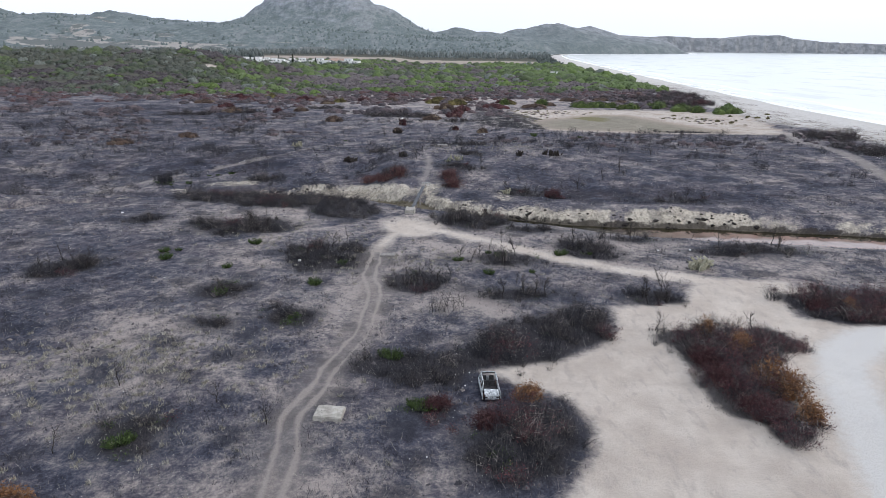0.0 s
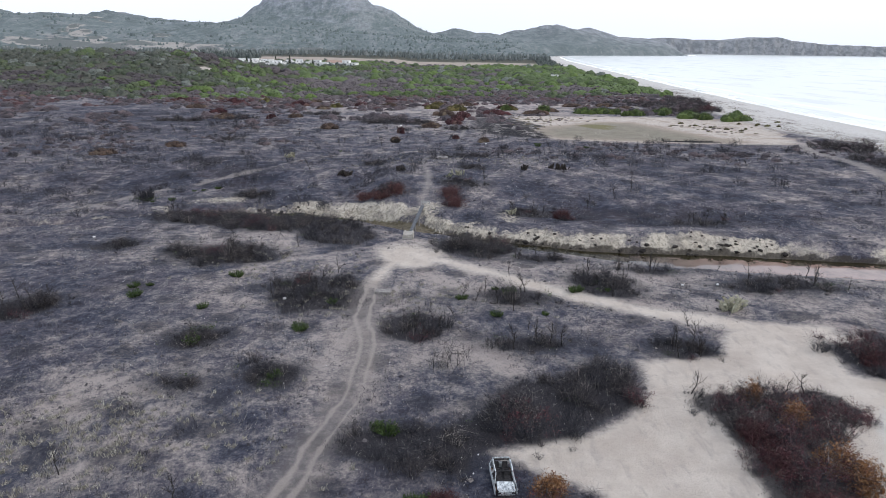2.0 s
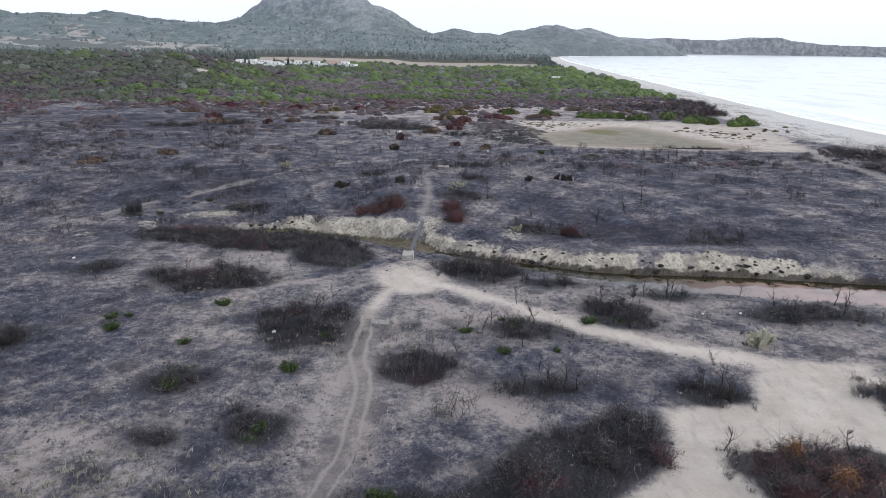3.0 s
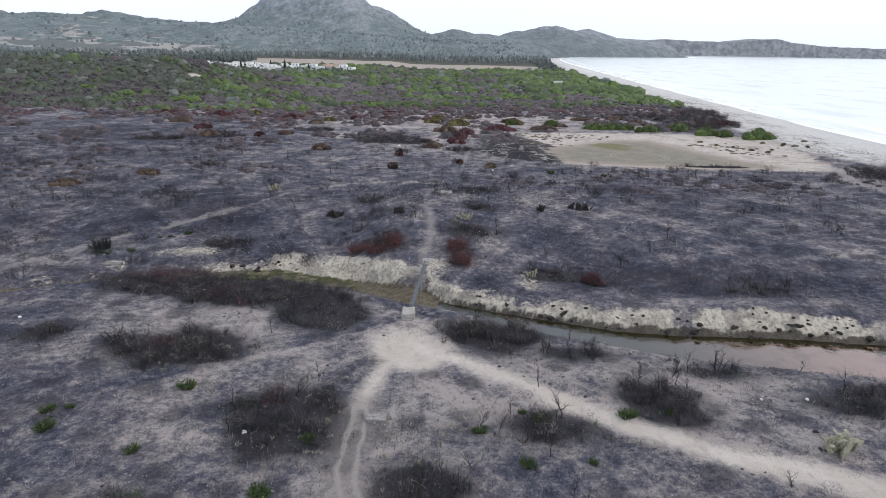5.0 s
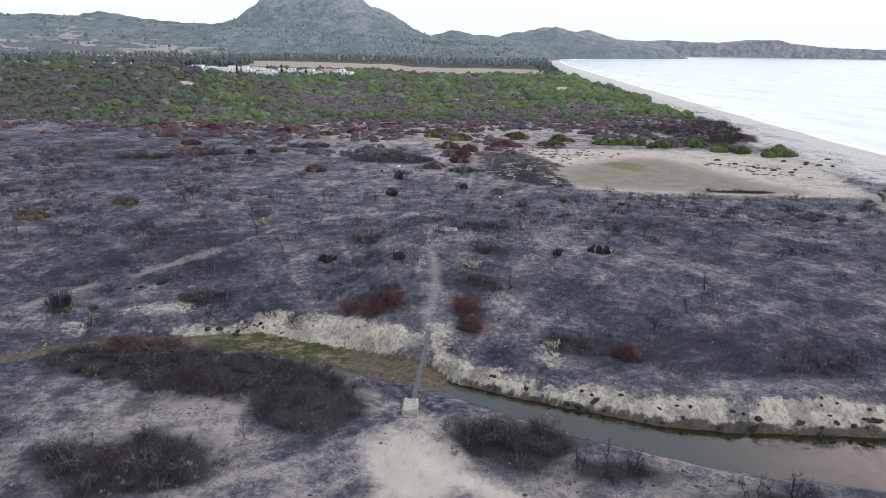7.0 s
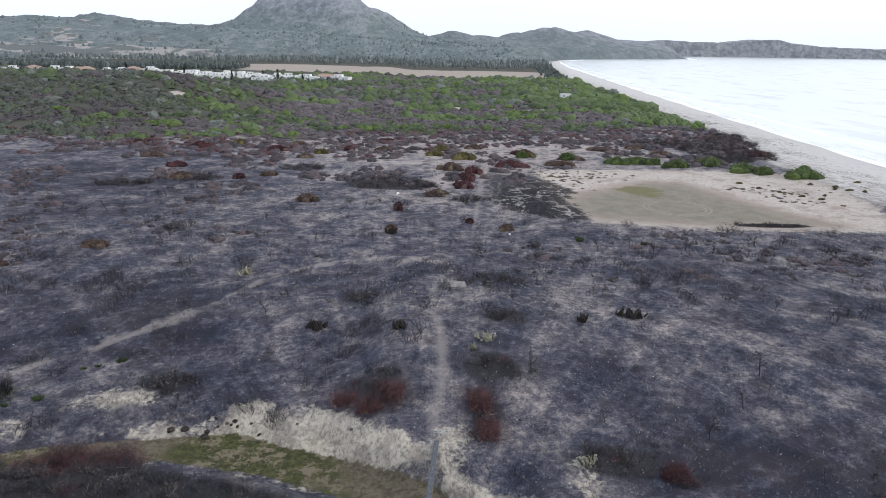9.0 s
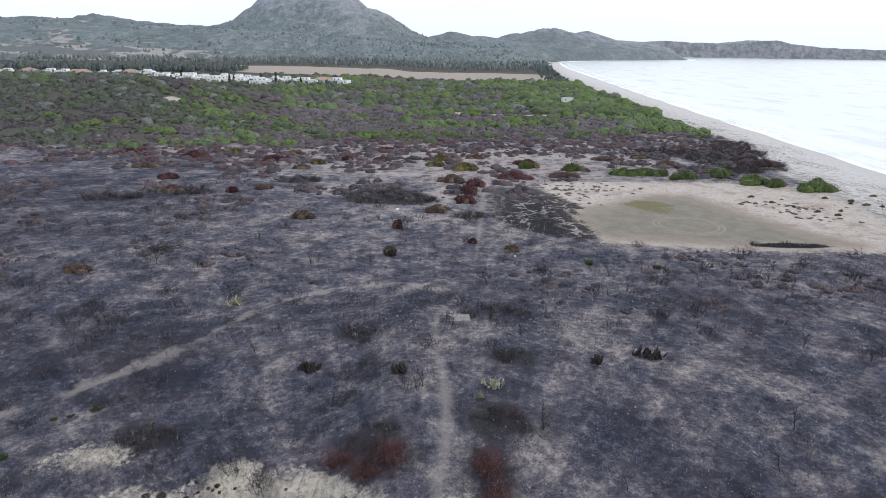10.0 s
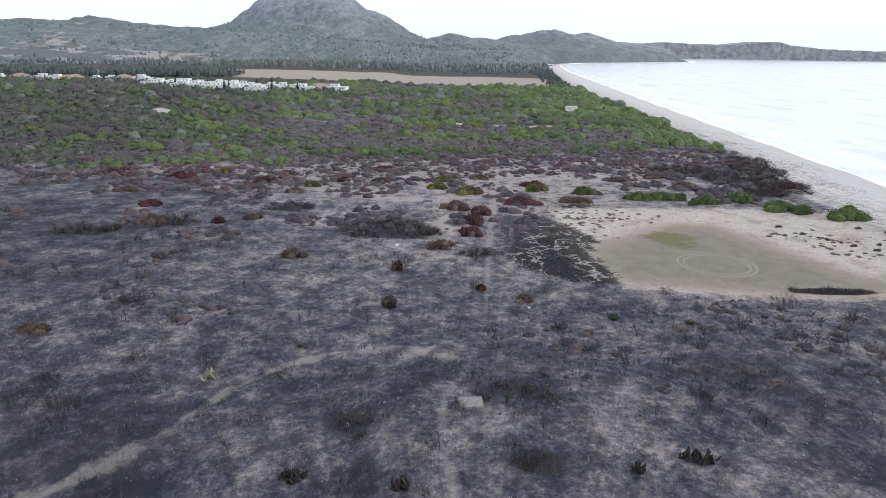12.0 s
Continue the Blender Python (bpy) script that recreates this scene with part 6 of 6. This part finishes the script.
def build_dry_grass():
    r = np.random.default_rng(72)
    c = np.concatenate([r.normal(size=(230, 2)) * [7.5, 3.8] + [-25.5, -55.5], r.normal(size=(130, 2)) * [10, 6] + [-22, -64], r.normal(size=(90, 2)) * [7, 3] + [-3, -27],
                        r.normal(size=(120, 2)) * [18, 6] + [10, 64], r.normal(size=(60, 2)) * [9, 4] + [-18, -14]])
    k = open_ground(c[:, 0], c[:, 1])
    c = np.repeat(c[k], 16, 0) + r.normal(size=(k.sum() * 16, 2)) * 0.15
    p = np.stack([c[:, 0], c[:, 1], height(c[:, 0], c[:, 1]) - 0.02], 1)
    tip = p + np.stack([r.normal(size=len(p)) * 0.12, r.normal(size=len(p)) * 0.12, 0.18 + 0.24 * r.random(len(p))], 1)
    whole("dry_grass", mesh_of("dry_grass", *spikes(p, tip, 0.032), GRASS), "tufts of pale dry grass left by the fire", "grass", "stuff")


def build_shells():
    r = np.random.default_rng(73)
    y = r.uniform(-85, 95, 7000)
    x = r.uniform(-1, 1, 7000) * (y + 130) * 0.7
    k = open_ground(x, y) & (fbm(x, y, 8, 3) > 0.45)
    x, y = x[k], y[k]
    s = 0.030 + 0.035 * r.random(len(x)) + 0.0004 * np.clip(y, 0, 100)
    v, f = spikes(np.stack([x, y, height(x, y) - 0.01], 1), np.stack([x + s * 0.6, y, height(x, y) + s * 1.5], 1), s)
    whole("snail_shells", mesh_of("snail_shells", v, f, CHIP), "tiny white snail shells and ash flecks on char", "shells", "stuff")


def build_beach_litter():
    """Torn seaweed and dune grass in ragged drifts along the back of the beach."""
    r = np.random.default_rng(74)
    n = 26000
    y = r.uniform(70, 420, n)
    off = 30 * r.random(n) ** 1.4
    x = np.interp(y, VEG_Y, VEG_X) + off
    keep = fbm(x, y * 0.5, 5, 4) - 0.006 * off > 0.47
    x, y = x[keep], y[keep]
    c = np.stack([x, y, height(x, y) + 0.04], 1)
    whole("seaweed_litter", mesh_of("seaweed_litter", *flakes(c, 0.20, r, 2.0), BROWN), "torn brown seaweed and dune grass strewn on sand", "seaweed", "stuff")


def build_pond_tussocks():
    r = np.random.default_rng(75)
    x, y = np.concatenate([r.normal(size=(60, 2)) * [9, 5] + [54, 184], r.normal(size=(40, 2)) * [6, 10] + [44, 172], r.normal(size=(24, 2)) * [9, 3.5] + [112, 163],
                           r.normal(size=(30, 2)) * [5, 6] + [116, 152]]).T
    k = area_distance(POND, x, y) > 0.5
    x, y = x[k], y[k]
    wide = 0.35 + 0.6 * r.random(len(x))
    v, f, t = bush_mass(x, y, height(x, y), wide, 0.35 * wide, np.where(r.random(len(x)) < 0.75, 0.90, 0.5), r, 8, 3, 12, 0.2)
    whole("pond_tussocks", mesh_of("pond_tussocks", v, f, SCORCHED, dict(tint=t), True), "low brown tussocks on the pale pond shore", "tussocks", "stuff")


def build_tussocks():
    r = np.random.default_rng(76)
    n = 7000
    y = r.uniform(-90, 45, n)
    x = r.uniform(-1, 1, n) * (y + 130) * 0.72
    keep = open_ground(x, y) & (fbm(x, y, 9, 3) + 0.10 * np.exp(-((x + 24) / 16) ** 2 - ((y + 52) / 16) ** 2) > 0.47)
    x, y = x[keep], y[keep]
    wide = 0.10 + 0.24 * r.random(len(x)) ** 2
    v, f, _ = domes(x, y, height(x, y) - 0.03, wide, wide * 0.8, wide * (0.3 + 0.4 * r.random(len(x))), r, 6, 2, 0.4)
    whole("ash_tussocks", mesh_of("ash_tussocks", v, f, TUSSOCK), "low burnt-off grass tussocks caked with ash", "tussocks", "stuff")


build_reeds(), build_tussocks(), build_dry_grass(), build_shells(), build_beach_litter(), build_pond_tussocks()


# ---- clods that broke from the bank ----
def build_clods():
    r = random.Random(81)
    meshes = []
    for k in range(4):
        bm = bmesh.new()
        bmesh.ops.create_icosphere(bm, subdivisions=2, radius=1)
        worn(worn(bm, 0.45, 1.1, k * 7.0), 0.25, 3.0, k)
        for v in bm.verts:
            v.co.z *= 0.6
        me = bpy.data.meshes.new("clod")
        bm.to_mesh(me)
        bm.free()
        me.materials.append(CLOD)
        meshes.append(me)
    spots = [r.gauss(c, 1.8) for c in (21, 37, 45.5, 51, 58) for _ in range(4)] + [r.gauss(-28, 2.5) for _ in range(5)] + [36.9, 38.6, 45.0, 46.5, 49.0, 51.5] + [r.uniform(8, 60) for _ in range(46)] + [r.uniform(-32, -18) for _ in range(8)]
    for k, x in enumerate(spots):
        small = 1.0 if k < 31 else 0.55
        _, far = creek_edges(np.array([x]))
        y = float(far[0]) + r.choice((-0.3, -0.1, 0.2, 0.6, 1.3)) + r.uniform(-0.2, 0.3) + (r.uniform(0, 2.2) if k >= 31 else 0)
        ob = tagged(new("earth_clod", meshes[r.randrange(4)]), "dark peaty clod broken from the creek bank", "clod", "bank clods")
        ob.matrix_world = pose(x, y, ground_at(x, y) - 0.02, r.uniform(-20, 20), r.uniform(-20, 20), r.uniform(0, 360)) @ Matrix.Diagonal((small * r.uniform(0.3, 0.8), small * r.uniform(0.25, 0.5), small * r.uniform(0.3, 0.6), 1))


build_clods()


# ---- tyre rings on the dry pond ----
def build_ring(radius, wide):
    a = np.linspace(0, 2 * math.pi, 97)[:-1]
    rows = []
    for rad, up in ((radius - wide / 2, 0.004), (radius, 0.02), (radius + wide / 2, 0.004)):
        rad = rad + 0.12 * np.sin(a * 3)
        x, y = 72.1 + rad * np.cos(a), 137.3 + rad * np.sin(a) * 0.96
        rows.append(np.stack([x, y, height(x, y) + up + 0.03], 1))
    n = len(a)
    i, j = np.arange(n), (np.arange(n) + 1) % n
    faces = np.concatenate([np.stack([i + k * n, j + k * n, j + (k + 1) * n, i + (k + 1) * n], 1) for k in (0, 1)])
    whole("tyre_track", mesh_of("tyre_track", np.concatenate(rows), faces, TRACE), "pale ring left by car tyres on dry mud", "tyre track", "structure")


build_ring(9.5, 0.5)
build_ring(8.0, 0.45)


# ---- litter ----
def build_litter(x, y, s, seed):
    bm = block(s * 1.4, s, s * 0.8, s * 0.15, 0.8)
    worn(bm, s * 0.2, 4 / s, seed)
    root = thing("litter", "small crumpled piece of white plastic litter", "litter", x, y, None, seed * 50, "white litter")
    part("wrapper", bm, PLASTER, root)


for k, (x, y, s) in enumerate([(-9.8, 150.3, 0.7), (41.6, -19.6, 0.25), (36.9, -19.4, 0.22), (-14.9, -26.8, 0.3), (6.4, -60.2, 0.11), (6.9, -58.0, 0.09), (19.8, 108, 0.4), (-51, -1, 0.3), (3.2, -70.8, 0.10)]):
    build_litter(x, y, s, k + 1)


# ---- village, beach hut, woods ----
def build_house(x, y, wide, deep, tall, turn, tiled, warm, seed, name="house", label=""):
    r = random.Random(seed)
    wall_mat = PLASTER_WARM if warm else PLASTER
    label = label or ("low house with terracotta roof behind green scrub" if tiled else "white flat-roofed villa behind green scrub")
    house = thing(name, label, "house", x, y, max(ground_at(x, y), 0) - 0.3, turn, "village houses" if name == "house" else "")
    storeys = [(0, 0, wide, deep, tall)]
    if wide > 14:
        storeys.append((r.uniform(-0.25, 0.25) * wide, deep * 0.15, wide * 0.4, deep * 0.5, tall * 1.55))
    for k, (ox, oy, w, d, h) in enumerate(storeys):
        wall = part("wall", block(w, d, h, 0.06), wall_mat, house, "", pose(ox, oy, 0))
        if tiled:
            bm = bmesh.new()
            v = [bm.verts.new(p) for p in ((-w / 2 - 0.4, -d / 2 - 0.4, 0), (w / 2 + 0.4, -d / 2 - 0.4, 0), (w / 2 + 0.4, d / 2 + 0.4, 0), (-w / 2 - 0.4, d / 2 + 0.4, 0),
                                           (-w / 2 + d * 0.3, 0, d * 0.22), (w / 2 - d * 0.3, 0, d * 0.22))]
            for q in ((0, 1, 5, 4), (1, 2, 5), (2, 3, 4, 5), (3, 0, 4), (3, 2, 1, 0)):
                bm.faces.new([v[i] for i in q])
            part("roof", bm, ROOF_TILE, house, "terracotta hipped roof", pose(ox, oy, h + 0.003))
        else:
            part("roof", block(w + 0.3, d + 0.3, 0.3, 0.04), ROOF_GREY, house, "flat parapet roof", pose(ox, oy, h + 0.003))
        n = max(2, int(w / 4.5))
        for i in range(n):
            px = (i + 0.5) / n * w - w / 2
            if i == n // 2 and k == 0:
                part("door", block(1.1, 0.12, 2.1, 0.02), SHUTTER, house, "", pose(ox + px, oy - d / 2 - 0.03, 0.3))
            else:
                win = part("window", block(1.4, 0.12, 1.3, 0.02), PLASTER, house, "", pose(ox + px, oy - d / 2 - 0.03, h - 2.1))
                part("pane", block(1.2, 0.04, 1.1, 0.0), GLASS, win, "dark glass", pose(0, -0.07, 0.1))
    return house


# the village: single tiled houses in the west, white terraces towards the bay
HOUSES = [(-620, 860), (-590, 848), (-560, 852), (-520, 842), (-492, 846), (-470, 830), (-448, 826), (-425, 842), (-405, 848), (-388, 836), (-372, 846), (-360, 826),
          (-319, 754), (-313, 766), (-305, 744), (-301, 778), (-292, 750), (-285, 764), (-278, 738), (-274, 722), (-268, 750), (-259, 730), (-253, 714), (-248, 760),
          (-242, 744), (-239, 704), (-235, 732), (-228, 718), (-224, 696), (-222, 738), (-218, 714), (-209, 702), (-207, 736), (-204, 682), (-198, 720), (-192, 690),
          (-189, 708), (-181, 676), (-178, 728), (-172, 712), (-168, 694), (-159, 708), (-144, 700), (-131, 686), (-117, 700), (-100, 694)]
for k, (x, y) in enumerate(HOUSES):
    hr = random.Random(900 + k)
    tiled = hr.random() < (0.42 if x < -350 else 0.05)
    build_house(x, y, hr.uniform(15, 25), hr.uniform(11.5, 14.5), hr.uniform(3.6, 4.6), hr.uniform(-16, 16), tiled, tiled and hr.random() < 0.8, k)
build_house(120.5, 545, 9.5, 6, 4.2, 4, False, False, 60, "beach_hut", "small white beach hut among dune bushes")
build_house(126.0, 532, 5.0, 3.5, 2.8, 4, False, False, 61, "beach_hut", "small white shed beside the beach hut")
build_house(150, 700, 4.0, 3, 3.0, 0, False, False, 62, "beach_hut", "small white lifeguard cabin by the beach")


def build_cypress(x, y, tall, seed):
    r = np.random.default_rng(seed)
    root = thing("cypress_tree", "slim dark cypress between white houses", "tree", x, y, None, 0, "cypresses")
    v, f = tube([(0, 0, -0.2), (0, 0, tall * 0.4), (0, 0, tall * 0.9)], [0.25, 0.2, 0.05], 6)
    under("trunk", mesh_of("trunk", v, f, SNAG, None, True), root)
    n = 320
    s = r.random(n)
    wide = 1.3 * np.sin(np.clip(s * 1.06 + 0.06, 0, 1) * math.pi) ** 0.7 * (1 - 0.35 * s)
    a = r.random(n) * 6.283
    c = np.stack([np.cos(a) * wide, np.sin(a) * wide, 0.6 + s * (tall - 0.6)], 1)
    under("crown", mesh_of("crown", *leaves(c, 0.55, r, 0.1), CYPRESS), root, "", "stuff")


for k, (x, y) in enumerate([(-215, 696), (-218, 690), (-167, 686), (-248, 728), (-190, 714), (-395, 830), (-139, 680), (-287, 738)]):
    build_cypress(x, y, 8 + (k % 3) * 2, 800 + k)


def build_woods(name, label, spots, tall, seed, leaf, foliage=WOODS):
    r = np.random.default_rng(seed)
    x, y = spots[:, 0], spots[:, 1]
    n, per = len(x), 9
    t = tall * (0.45 + 0.75 * r.random(n))
    z = np.maximum(height(x, y), 0)
    wide = t * (0.17 + 0.16 * r.random(n))
    v, f, _ = domes(x, y, z + t * 0.42, wide, wide, t * 0.56, r, 5, 3, 0.4)
    s = 0.2 + 0.8 * r.random((n, per))
    out = wide[:, None] * 1.1 * np.sin(np.clip(s, 0, 0.97) * math.pi) ** 0.5
    a = r.random((n, per)) * 6.283
    c = np.stack([x[:, None] + np.cos(a) * out, y[:, None] + np.sin(a) * out, z[:, None] + s * t[:, None]], 2).reshape(-1, 3)
    base = np.stack([x, y, z - 0.3], 1)
    trunks = spikes(base, base + np.stack([x * 0, x * 0, t * 0.6], 1), 0.2)
    whole(name, mesh_of(name, *join([trunks, (v, f), flakes(c, leaf, r, 0.2)]), foliage, None, True), label, "trees", "stuff")


wr = np.random.default_rng(90)
belt = np.stack([wr.uniform(-900, -290, 2500), wr.uniform(915, 1040, 2500)], 1)
belt[:, 1] += 0.03 * (belt[:, 0] + 600)
behind = np.stack([wr.uniform(-1100, 420, 3000), wr.uniform(1300, 2000, 3000)], 1)
behind = behind[behind[:, 0] < np.interp(behind[:, 1], VEG_Y, VEG_X) - 15]
behind[:, 1] -= 0.12 * np.clip(behind[:, 0] + 380, 0, 900)
for cx, cy, rx, ry in MEADOWS:
    behind = behind[np.hypot((behind[:, 0] - cx) / rx, (behind[:, 1] - cy) / ry) > 1.1]
edge = np.stack([wr.uniform(0, 1, 500), wr.uniform(900, 1900, 500)], 1)
edge[:, 0] = np.interp(edge[:, 1], VEG_Y, VEG_X) - 4 - 34 * edge[:, 0]
garden = np.stack([wr.uniform(-640, -90, 420), wr.uniform(0, 1, 420)], 1)
garden[:, 1] = np.interp(garden[:, 0], [-640, -450, -330, -200, -90], [860, 846, 764, 692, 684]) + wr.normal(size=420) * 16
build_woods("tree_belt", "grey-green eucalyptus belt behind the village", belt, 8.6, 91, 1.2)
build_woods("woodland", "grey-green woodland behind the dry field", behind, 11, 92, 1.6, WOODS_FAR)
build_woods("shore_pines", "green trees along the edge of the far beach", edge, 5, 93, 1.2)
build_woods("garden_trees", "dark garden trees between the village houses", garden, 4.5, 94, 0.9)
